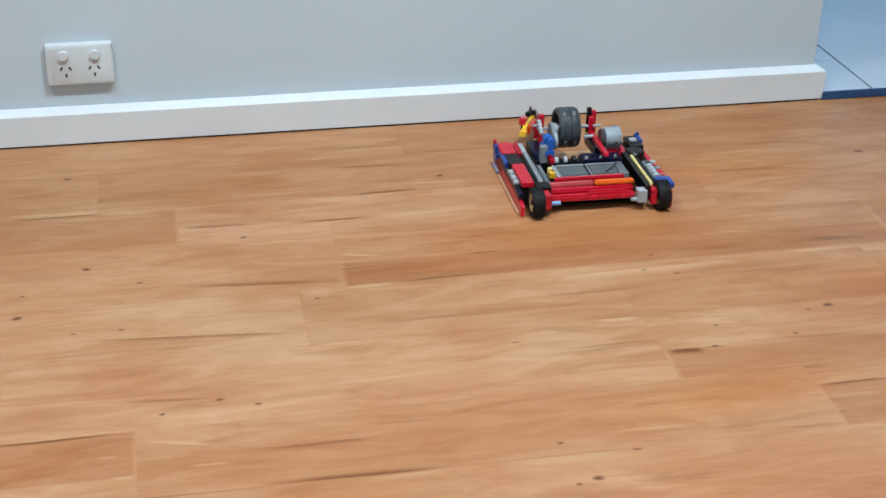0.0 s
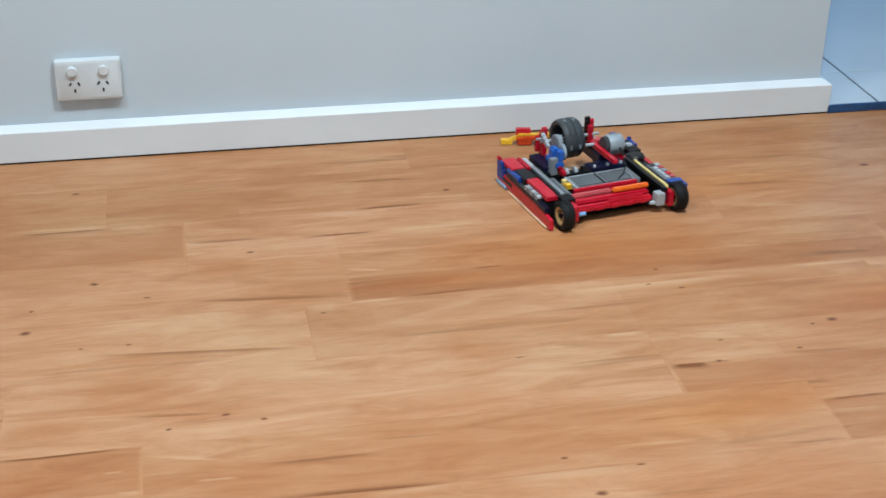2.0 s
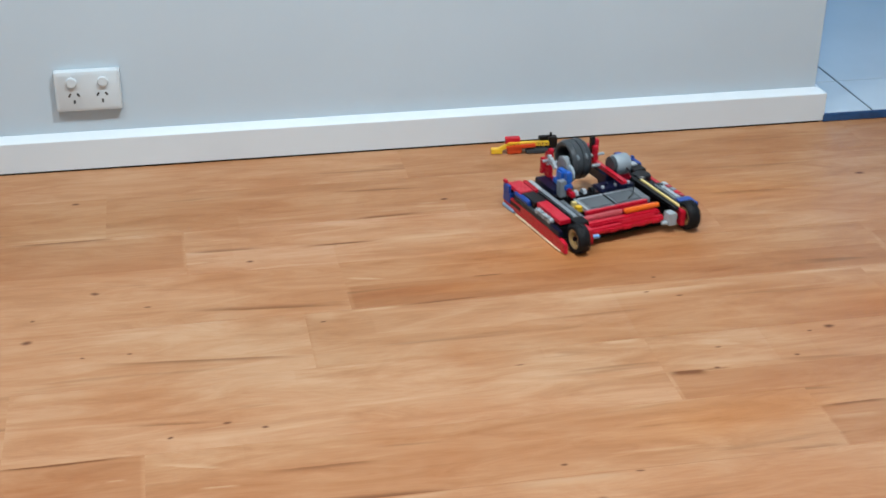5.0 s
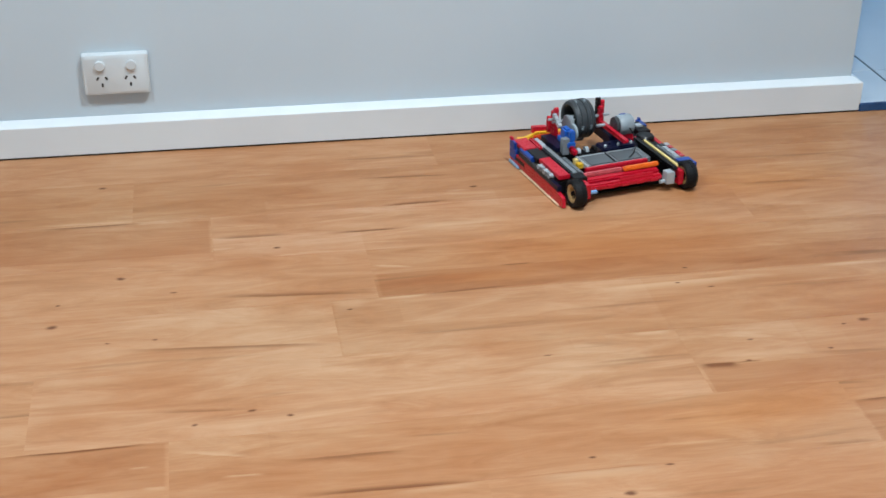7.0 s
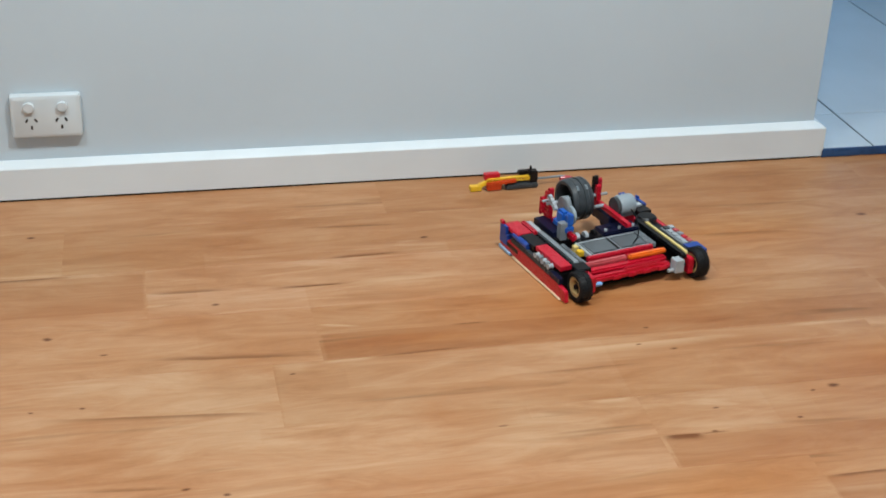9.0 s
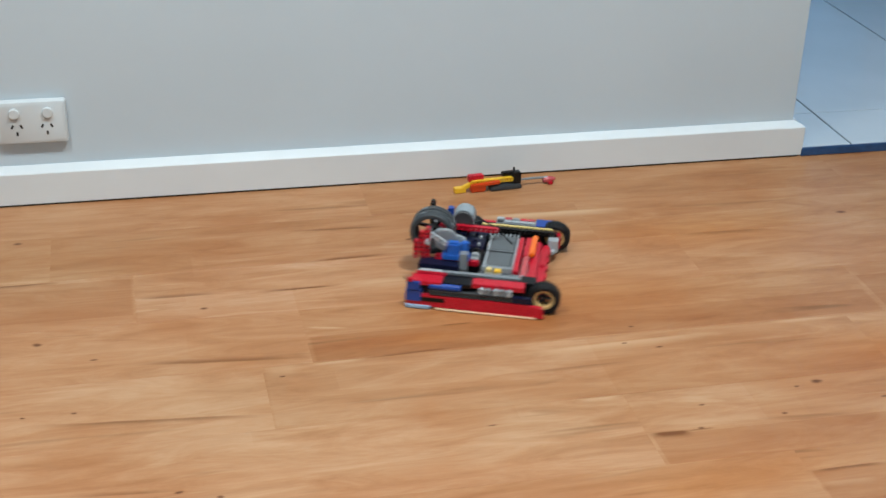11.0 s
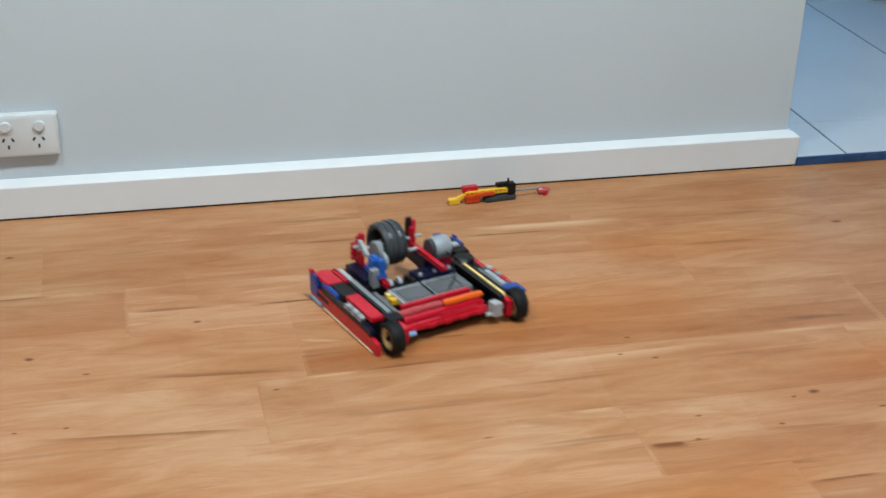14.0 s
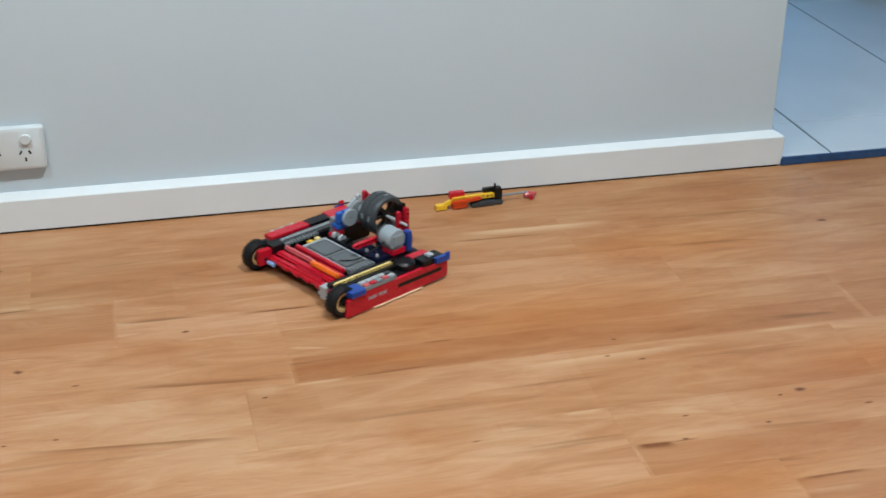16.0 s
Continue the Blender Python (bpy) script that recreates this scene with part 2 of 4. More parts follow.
    def staves_at(rows, most):
        found = None
        for x0, x1, y0, y1 in rows:
            m = t.nodes.new("ShaderNodeMapping")
            m.vector_type = "TEXTURE"
            m.inputs["Location"].default_value, m.inputs["Scale"].default_value = ((x0 + x1) / 2, (y0 + y1) / 2, 0), ((x1 - x0) / 2, (y1 - y0) / 2, 1)
            t.links.new(geo.outputs["Position"], m.inputs[0])
            a = t.nodes.new("ShaderNodeVectorMath")
            a.operation = "ABSOLUTE"
            t.links.new(m.outputs[0], a.inputs[0])
            q = t.nodes.new("ShaderNodeSeparateXYZ")
            t.links.new(a.outputs[0], q.inputs[0])
            found = larger(found, fade(larger(q.outputs[0], q.outputs[1]), 0.985, most))
        return found

    figure = light
    for kind, mask, tint in (("MULTIPLY", staves_at(overlapping(DARK_STAVES), 0.85), (0.86, 0.76, 0.67)), ("MULTIPLY", staves_at(overlapping(PALE_STAVES), 0.8), (1.05, 1.10, 1.18)),
                             ("MULTIPLY", spots(inside(RUSTY, 0), 0.85, 0.0), (1.0, 0.83, 0.59)), ("MULTIPLY", spots(inside(SANDY, 0), 0.8, 0.0), (0.98, 1.07, 1.12)),
                             ("MIX", lines(inside(PALES_FAR + PALES_NEAR, 0.025), 0.62), (0.57, 0.38, 0.225)), ("MIX", lines(inside(DARKS_FAR + DARKS_NEAR, 0.02), 1.3), (0.165, 0.055, 0.015)),
                             ("MIX", spots(inside(KNOTS_FAR + KNOTS_NEAR, 0.008), 0.9, 0.15), (0.095, 0.025, 0.005))):
        if mask is None:
            continue
        figure = mix(kind, figure.outputs["Result"], tint)
        t.links.new(mask, figure.inputs["Factor"])
    t.links.new(figure.outputs["Result"], b.inputs["Base Color"])
    b.inputs["Specular IOR Level"].default_value = 0.25
    g = node(t, "ShaderNodeMapRange")
    g.inputs["To Min"].default_value, g.inputs["To Max"].default_value = 0.42, 0.58
    t.links.new(mid.outputs[0], g.inputs[0])
    t.links.new(g.outputs[0], b.inputs["Roughness"])
    bump(t, b, fine.outputs[0], 0.12, 0.0006)
    return m


WALL = plain("painted_plaster", (0.508, 0.60, 0.662), 0.75, 0.02, 3.0, 0.05)
SKIRT = plain("gloss_white_paint", (0.685, 0.750, 0.785), 0.38, 0.02, 8.0, 0.02)
CEIL = plain("ceiling_paint", (0.82, 0.82, 0.80), 0.9, 0.02, 3.0)
WHITE_PLASTIC = plain("white_plastic", (0.59, 0.655, 0.685), 0.32, 0.015, 30, 0.003)
SLOT = plain("socket_slot", (0.03, 0.03, 0.03), 0.6)
# near black: shade of the skirting gap as a colour, also the subfloor
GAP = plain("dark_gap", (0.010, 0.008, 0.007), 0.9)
TILE = plain("glazed_tile", (0.55, 0.625, 0.68), 0.11, 0.04, 5.0, 0.01)
GROUT = plain("grout", (0.05, 0.07, 0.08), 0.9, 0.15, 120)
BLUE_EDGE = plain("blue_edge_strip", (0.018, 0.068, 0.18), 0.45, 0.2, 50)
CABINET = plain("cabinet_board", (0.45, 0.46, 0.47), 0.5, 0.03, 12)
KICK = plain("kickboard_black", (0.015, 0.015, 0.017), 0.45)
RED = plain("red_plastic", (0.50, 0.008, 0.026), 0.28, 0.08, 80, 0.01)
ROSE = plain("rose_red_plastic", (0.50, 0.09, 0.10), 0.22, 0.12, 80, 0.01)
ORANGE = plain("orange_plastic", (0.80, 0.16, 0.015), 0.30, 0.06, 80, 0.01)
YELLOW = plain("yellow_plastic", (0.78, 0.47, 0.03), 0.32, 0.06, 80, 0.01)
RED_ORANGE = plain("red_orange_plastic", (0.60, 0.060, 0.012), 0.3, 0.08, 80)
CREAM = plain("pale_yellow_plastic", (0.78, 0.62, 0.24), 0.32, 0.06, 80, 0.01)
BLACK = plain("black_plastic", (0.0055, 0.0055, 0.0065), 0.34, 0.15, 80, 0.01, shine=0.3)
DARK = plain("dark_grey_plastic", (0.050, 0.055, 0.060), 0.36, 0.1, 80, 0.01, shine=0.3)
GREY = plain("light_grey_plastic", (0.21, 0.237, 0.255), 0.32, 0.06, 80, 0.01)
PALE = plain("pale_grey_plastic", (0.37, 0.41, 0.44), 0.30, 0.05, 80, 0.01)
BLUE = plain("blue_plastic", (0.011, 0.056, 0.29), 0.30, 0.08, 80, 0.01)
AZURE = plain("azure_plastic", (0.016, 0.115, 0.47), 0.30, 0.08, 80, 0.01)
NAVY = plain("navy_plastic", (0.006, 0.008, 0.028), 0.34, 0.12, 80, 0.01, shine=0.3)
MOTOR = plain("motor_grey_plastic", (0.27, 0.325, 0.36), 0.38, 0.05, 80, 0.01)
TAN = plain("tan_plastic", (0.62, 0.42, 0.18), 0.35, 0.06, 80, 0.01)
RUBBER = plain("tyre_rubber", (0.0062, 0.0066, 0.0075), 0.6, 0.2, 120, 0.08, shine=0.3)
GREY_RUBBER = plain("grey_tyre_rubber", (0.046, 0.055, 0.062), 0.40, 0.15, 120, 0.06, shine=0.3)
LIP = plain("skid_edge", (0.80, 0.62, 0.42), 0.3, 0.05, 80)


def glow(name, colour, strength):
    m, t, b = material(name)
    b.inputs["Emission Color"].default_value, b.inputs["Emission Strength"].default_value = (*colour, 1), strength
    return m


LAMP_GLOW = glow("lamp_diffuser", (1.0, 0.95, 0.88), 6.0)


# ---- mesh helpers ----
def thing(name, label, category, group="", kind="", at=(0, 0, 0)):
    ob = new(name)
    ob.location = at
    return tagged(ob, label, category, group, kind)


def part(name, bm, mat, parent=None, label="", smooth=False):
    me = bpy.data.meshes.new(name)
    bmesh.ops.recalc_face_normals(bm, faces=bm.faces)
    bm.to_mesh(me)
    bm.free()
    me.materials.append(mat)
    if smooth:
        for p in me.polygons:
            p.use_smooth = True
        me.set_sharp_from_angle(angle=radians(38))
    ob = new(name, me)
    ob.parent = parent
    return tagged(ob, label)


def box(x0, x1, y0, y1, z0, z1, bevel=0.0008, m=None):
    bm = bmesh.new()
    bmesh.ops.create_cube(bm, size=1)
    bmesh.ops.scale(bm, vec=(x1 - x0, y1 - y0, z1 - z0), verts=bm.verts)
    if bevel:
        bmesh.ops.bevel(bm, geom=bm.edges[:], offset=min(bevel, 0.4 * min(x1 - x0, y1 - y0, z1 - z0)), segments=2, affect="EDGES")
    bmesh.ops.translate(bm, vec=((x0 + x1) / 2, (y0 + y1) / 2, (z0 + z1) / 2), verts=bm.verts)
    if m:
        bmesh.ops.transform(bm, matrix=m, verts=bm.verts)
    return bm


def box_at(size, m, bevel=0.0008):
    sx, sy, sz = (v / 2 for v in size)
    return box(-sx, sx, -sy, sy, -sz, sz, bevel, m)


def lathe(profile, axis="x", at=(0, 0, 0), steps=28, closed=True):
    """Turns (along, radius) pairs round an axis."""
    bm = bmesh.new()
    rings = []
    for k in range(steps):
        a = 2 * math.pi * k / steps
        ring = []
        for s, r in profile:
            c, d = r * math.cos(a), r * math.sin(a)
            p = {"x": (s, c, d), "y": (d, s, c), "z": (c, d, s)}[axis]
            ring.append(bm.verts.new([p[i] + at[i] for i in range(3)]))
        rings.append(ring)
    n = len(profile)
    for k in range(steps):
        a, c = rings[k], rings[(k + 1) % steps]
        for i in range(n if closed else n - 1):
            j = (i + 1) % n
            bm.faces.new((a[i], a[j], c[j], c[i]))
    bmesh.ops.remove_doubles(bm, verts=bm.verts, dist=1e-6)
    return bm


def rod(length, radius, axis, at, bevel=0.0006, steps=16):
    h, e = length / 2, min(bevel, radius * 0.4)
    return lathe([(-h, 0.00001), (-h, radius - e), (-h + e, radius), (h - e, radius), (h, radius - e), (h, 0.00001)], axis, at, steps, closed=False)


PITCH = 0.008


def studless(n, holes="z", m=None, wide=0.0038, thick=0.0038):
    """A studless beam of n modules along y with round ends and through holes along z or x."""
    bm = bmesh.new()
    seg = 12
    for i in range(n):
        cy = (i - (n - 1) / 2) * PITCH
        loops = []
        for h in (-thick, thick):
            outer, inner = [], []
            for k in range(seg):
                a = 2 * math.pi * (k + 0.5) / seg
                u, v = math.sin(a), math.cos(a)
                s = min(PITCH / 2 / max(abs(u), 1e-6), wide / max(abs(v), 1e-6))
                if (i == 0 and u < 0) or (i == n - 1 and u > 0):
                    s = wide
                outer.append(bm.verts.new((s * v, cy + s * u, h)))
                inner.append(bm.verts.new((0.0024 * v, cy + 0.0024 * u, h)))
            loops.append((outer, inner))
        (o0, i0), (o1, i1) = loops
        for k in range(seg):
            j = (k + 1) % seg
            bm.faces.new((o0[k], i0[k], i0[j], o0[j]))
            bm.faces.new((o1[k], o1[j], i1[j], i1[k]))
            bm.faces.new((i0[k], i1[k], i1[j], i0[j]))
            um = (o0[k].co.y + o0[j].co.y) / 2 - cy
            inside = abs(abs(o0[k].co.y - cy) - PITCH / 2) < 1e-6 and abs(abs(o0[j].co.y - cy) - PITCH / 2) < 1e-6
            if not (inside and ((um > 0 and i < n - 1) or (um < 0 and i > 0))):
                bm.faces.new((o0[k], o0[j], o1[j], o1[k]))
    bmesh.ops.remove_doubles(bm, verts=bm.verts, dist=1e-6)
    if holes == "x":
        bmesh.ops.rotate(bm, cent=(0, 0, 0), matrix=Matrix.Rotation(radians(90), 3, "Y"), verts=bm.verts)
    if m:
        bmesh.ops.transform(bm, matrix=m, verts=bm.verts)
    return bm


def beam(parent, mat, n, at, holes="z", along="y", tilt=0, name="beam"):
    turn = {"y": pose(*at, tilt), "x": pose(*at, 0, tilt, 90), "z": pose(*at, 90)}[along]
    return part(name, studless(n, holes, turn), mat, parent)


# ---- the room ----
WALL_END, OPENING_END = 1.476, 2.75
WEST, EAST, SOUTH, NORTH = -3.0, 4.2, -4.6, 2.5
SKIRT_T, TILE_Z = 0.021, 0.018


def wall(name, label, *size):
    return tagged(part(name, box(*size, bevel=0.002), WALL), label, "wall", kind="structure")


wall("wall_north", "pale grey painted plaster partition wall with a free end", WEST, WALL_END, 0, 0.11, -0.02, CEILING)
wall("wall_north_far", "pale grey painted plaster wall beyond the kitchen opening", OPENING_END, EAST, 0, 0.11, -0.02, CEILING)
wall("wall_west", "pale grey painted plaster side wall", WEST - 0.11, WEST, SOUTH, NORTH, -0.02, CEILING)
wall("wall_east", "pale grey painted plaster side wall", EAST, EAST + 0.11, SOUTH, NORTH, -0.02, CEILING)
wall("wall_south", "pale grey painted plaster wall behind the open floor", WEST, EAST, SOUTH - 0.11, SOUTH, -0.02, CEILING)
# kitchen back wall with a wide window opening
WX0, WX1, WZ0, WZ1 = 1.55, 3.95, 0.30, 2.15
back = tagged(new("wall_kitchen"), "pale grey kitchen back wall with a wide window", "wall", kind="structure")
for bx in ((WEST, WX0, 0, CEILING), (WX1, EAST, 0, CEILING), (WX0, WX1, 0, WZ0), (WX0, WX1, WZ1, CEILING)):
    part("wall_section", box(bx[0], bx[1], NORTH, NORTH + 0.11, bx[2], bx[3], 0), WALL, back)
tagged(part("ceiling", box(WEST, EAST, SOUTH, NORTH, CEILING, CEILING + 0.08, 0), CEIL), "white painted plasterboard ceiling", "ceiling", kind="structure")
tagged(part("ground", box(-60, 60, -60, 60, -0.30, -0.22, 0), GROUT), "plain ground outside the house", "ground", kind="structure")
tagged(part("subfloor", box(WEST, EAST, SOUTH, NORTH, -0.2, -0.0145, 0), GAP), "dark subfloor under the boards", "floor", kind="structure")

window = tagged(new("window_1"), "white framed kitchen window with clear panes", "window", kind="structure")
for k in range(3):
    fx = WX0 + k * (WX1 - WX0 - 0.05) / 2
    part("window_frame", box(fx, fx + 0.05, NORTH + 0.03, NORTH + 0.08, WZ0, WZ1, 0.003), SKIRT, window)
for fz in (WZ0, WZ1 - 0.05):
    part("window_frame", box(WX0 + 0.05, WX1 - 0.05, NORTH + 0.032, NORTH + 0.078, fz, fz + 0.05, 0.003), SKIRT, window)
glass, gt, gb = material("window_glass")
gb.inputs["Transmission Weight"].default_value, gb.inputs["Roughness"].default_value = 1.0, 0.0
for k in range(2):
    fx = WX0 + 0.05 + k * (WX1 - WX0 - 0.05) / 2
    pane = part("pane", box(fx, fx + (WX1 - WX0 - 0.15) / 2, NORTH + 0.052, NORTH + 0.056, WZ0 + 0.05, WZ1 - 0.05, 0), glass, window)
    pane.visible_shadow = False


def skirting():
    """Board with an eased, sloping top edge, returned round the wall's free end."""
    root = tagged(new("baseboard"), "white gloss painted timber skirting board", "skirting board", kind="structure")
    prof = [(0, 0.0040), (-SKIRT_T, 0.0040), (-SKIRT_T, 0.0598), (-SKIRT_T + 0.0012, 0.0614), (-0.003, 0.0690), (0, 0.0690)]

    def run(points, name):
        bm = bmesh.new()
        rows = [[bm.verts.new(p) for p in row] for row in points]
        n = len(rows[0])
        for a, b in zip(rows, rows[1:]):
            for i in range(n):
                bm.faces.new((a[i], a[(i + 1) % n], b[(i + 1) % n], b[i]))
        bm.faces.new(rows[0])
        bm.faces.new(rows[-1][::-1])
        part(name, bm, SKIRT, root)

    run([[(WEST, y - 0.0005, z) for y, z in prof], [(WALL_END - y * 0.78, y - 0.0005, z) for y, z in prof]], "long_board")
    run([[(WALL_END + 0.0005 - y * 0.78, y - 0.0005, z) for y, z in prof], [(WALL_END + 0.0005 - y * 0.78, 0.11, z) for y, z in prof]], "end_return")
    # black strip added under the board in place of the gap's shade
    part("gap_shade_strip", box(WEST, WALL_END + 0.010, -SKIRT_T + 0.0012, -0.001, 0.0003, 0.0039, 0), GAP, root)


skirting()


def plank_mesh(length, width, wood):
    e, g, h = 0.0002, 0.00005, 0.00001
    bm = bmesh.new()
    lo = [bm.verts.new(p) for p in ((h, g, -0.014), (length - h, g, -0.014), (length - h, width - g, -0.014), (h, width - g, -0.014))]
    md = [bm.verts.new(p) for p in ((h, g, -e), (length - h, g, -e), (length - h, width - g, -e), (h, width - g, -e))]
    hi = [bm.verts.new(p) for p in ((h, g + e, 0), (length - h, g + e, 0), (length - h, width - g - e, 0), (h, width - g - e, 0))]
    for a, b in ((lo, md), (md, hi)):
        for i in range(4):
            bm.faces.new((a[i], a[(i + 1) % 4], b[(i + 1) % 4], b[i]))
    bm.faces.new(hi)
    me = bpy.data.meshes.new("plank")
    bm.normal_update()
    bm.to_mesh(me)
    bm.free()
    me.materials.append(wood)
    return me


def plank_floor():
    root = tagged(new("floor"), "honey brown timber plank floor with knots and satin sheen", "floor", kind="structure")
    # seams between the rows of boards, three of them out of step
    width, length, first = 0.155, 0.905, -0.617
    seams = {-1: -0.775, -2: -0.945, -3: -1.087}
    butts = {4: 0.62, 3: 0.08, 2: 0.208, 1: 0.450, 0: 0.377, -1: 0.862, -2: 0.136, -3: 0.52}
    shared = {}
    for k in range(4, -26, -1):
        top = min(seams.get(k, first + width * k), -0.0005)
        low = max(seams.get(k - 1, first + width * (k - 1)), SOUTH)
        wood = wood_material(top, low) if k > -5 else shared.get("wood") or wood_material(top, low)
        if k < -4:
            shared["wood"] = wood
        start = butts.get(k, (k * 0.37) % length)
        while start > WEST:
            start -= length
        x = start
        while x < EAST:
            a, b = max(x, WEST), min(x + length, EAST)
            if b - a > 0.02:
                key = (round(b - a, 4), round(top - low, 4), wood.name)
                if key not in shared:
                    shared[key] = plank_mesh(key[0], key[1], wood)
                ob = new("plank", shared[key])
                ob.parent, ob.location = root, (a, low, 0)
            x += length
    return root


plank_floor()


def tiled_floor():
    root = tagged(new("kitchen_floor"), "glossy pale grey ceramic floor tiles with dark grout", "tiled floor", kind="structure")
    x0, y0, s, sy = WALL_END + 0.0145, -0.019, 0.39, 0.80
    part("screed", box(x0, OPENING_END, y0 + 0.003, 0.1102, 0.0008, TILE_Z - 0.002, 0), GROUT, root)
    part("screed", box(WEST, EAST, 0.1105, NORTH, 0.0008, TILE_Z - 0.002, 0), GROUT, root)
    shared = {}
    for i in range(-12, 8):
        for j in range(-1, 4):
            a, b = 1.60 + i * s + 0.0022, 1.60 + (i + 1) * s - 0.0022
            c, d = 0.150 + j * sy + 0.0015, 0.150 + (j + 1) * sy - 0.0015
            c = max(c, y0 + 0.003 if j < 0 else 0.0)
            if j < 0 and (b < x0 + 0.02 or a > OPENING_END):
                continue
            a, b = (max(a, x0) if j < 0 else max(a, WEST)), min(b, OPENING_END if j < 0 else EAST)
            if i < -1 and j == 0:
                c = max(c, 0.152)
            if b - a < 0.02 or d - c < 0.02 or d > NORTH + 0.2:
                continue
            key = (round(b - a, 4), round(d - c, 4))
            if key not in shared:
                bm = box(0, key[0], 0, key[1], TILE_Z - 0.006, TILE_Z, 0)
                top = [e for e in bm.edges if all(v.co.z > TILE_Z - 0.001 for v in e.verts)]
                bmesh.ops.bevel(bm, geom=top, offset=0.001, segments=1, affect="EDGES")
                me = bpy.data.meshes.new("tile")
                bm.to_mesh(me)
                bm.free()
                me.materials.append(TILE)
                shared[key] = me
            ob = new("tile", shared[key])
            ob.parent, ob.location = root, (a, c, 0)
    part("edge_strip", box(x0, OPENING_END, y0 - 0.004, y0 + 0.0025, 0.0006, TILE_Z - 0.001, 0.0015), BLUE_EDGE, root, "dark blue step edge strip")


tiled_floor()


# ---- fixtures ----
def power_point():
    """Double switched outlet: plate with eased rim, two rockers, two sets of three slots."""
    root = thing("power_outlet", "white double switched power outlet above the skirting board", "power outlet", at=(0.0597, -0.0006, 0.1515))
    w, h, d = 0.1165, 0.0765, 0.0150
    bm = bmesh.new()
    rings = []
    for grow, y in ((0.0, 0.0), (0.0, -d * 0.55), (-0.0016, -d * 0.88), (-0.0055, -d)):
        ring = []
        for cx, cz, a0 in ((1, 1, 0), (-1, 1, 90), (-1, -1, 180), (1, -1, 270)):
            r = 0.004
            for k in range(4):
                a = radians(a0 + 30 * k)
                ring.append(bm.verts.new((cx * (w / 2 + grow - r) + r * math.cos(a), y, cz * (h / 2 + grow - r) + r * math.sin(a))))
        rings.append(ring)
    n = len(rings[0])
    for a, b in zip(rings, rings[1:]):
        for i in range(n):
            bm.faces.new((a[i], a[(i + 1) % n], b[(i + 1) % n], b[i]))
    bm.faces.new(rings[-1])
    part("faceplate", bm, WHITE_PLASTIC, root, smooth=True)
    for cx in (-0.0275, 0.0275):
        sw = part("switch", rod(0.0090, 0.0090, "y", (cx, -d - 0.0010, 0.0185), 0.0010, 20), WHITE_PLASTIC, root, smooth=True)
        part("switch_rim", lathe([(-d - 0.0008, 0.0090), (-d - 0.0008, 0.0098), (-d + 0.001, 0.0098), (-d + 0.001, 0.0090)], "y", (cx, 0, 0.0185), 20), WHITE_PLASTIC, sw)
        hx = cx * 0.9
        for sx, sz, tilt in ((-0.0075, -0.0058, 30), (0.0075, -0.0058, -30), (0, -0.0185, 0)):
            part("pin_slot", box_at((0.0036, 0.003, 0.0072), pose(hx + sx, -d + 0.0010, sz, 0, tilt), 0.0004), SLOT, root)


power_point()


def ceiling_light(x, y):
    root = thing("ceiling_light", "round flush white ceiling light, switched on", "ceiling light", "ceiling lights", at=(x, y, CEILING - 0.0005))
    part("base", rod(0.03, 0.20, "z", (0, 0, -0.015), 0.004, 40), SKIRT, root, smooth=True)
    part("diffuser", lathe([(-0.0305, 0.00001), (-0.0305, 0.185), (-0.045, 0.182), (-0.062, 0.14), (-0.066, 0.00001)], "z", (0, 0, 0), 40, closed=False), LAMP_GLOW, root, smooth=True)


for lx, ly, lp in LAMPS:
    ceiling_light(lx, ly)


def kitchen_cabinet():
    root = thing("kitchen_cabinet", "grey kitchen base cabinet with black kickboard", "cabinet", at=(2.18, 0.905, TILE_Z + 0.0003))
    part("kickboard", box(0.0, 1.2, 0.04, 0.6, 0, 0.11, 0.002), KICK, root, "black kickboard")
    part("body", box(-0.02, 1.2, 0.02, 0.62, 0.11, 0.86, 0.002), CABINET, root)
    for k in range(2):
        d = part("door", box(0.0 + k * 0.6, 0.592 + k * 0.6, -0.002, 0.0195, 0.125, 0.85, 0.002), CABINET, root)
        part("handle", box(0.50 + k * 0.6, 0.512 + k * 0.6, -0.03, -0.0022, 0.60, 0.74, 0.003), DARK, d)
    part("worktop", box(-0.03, 1.22, -0.02, 0.63, 0.8605, 0.90, 0.004), DARK, root)


kitchen_cabinet()


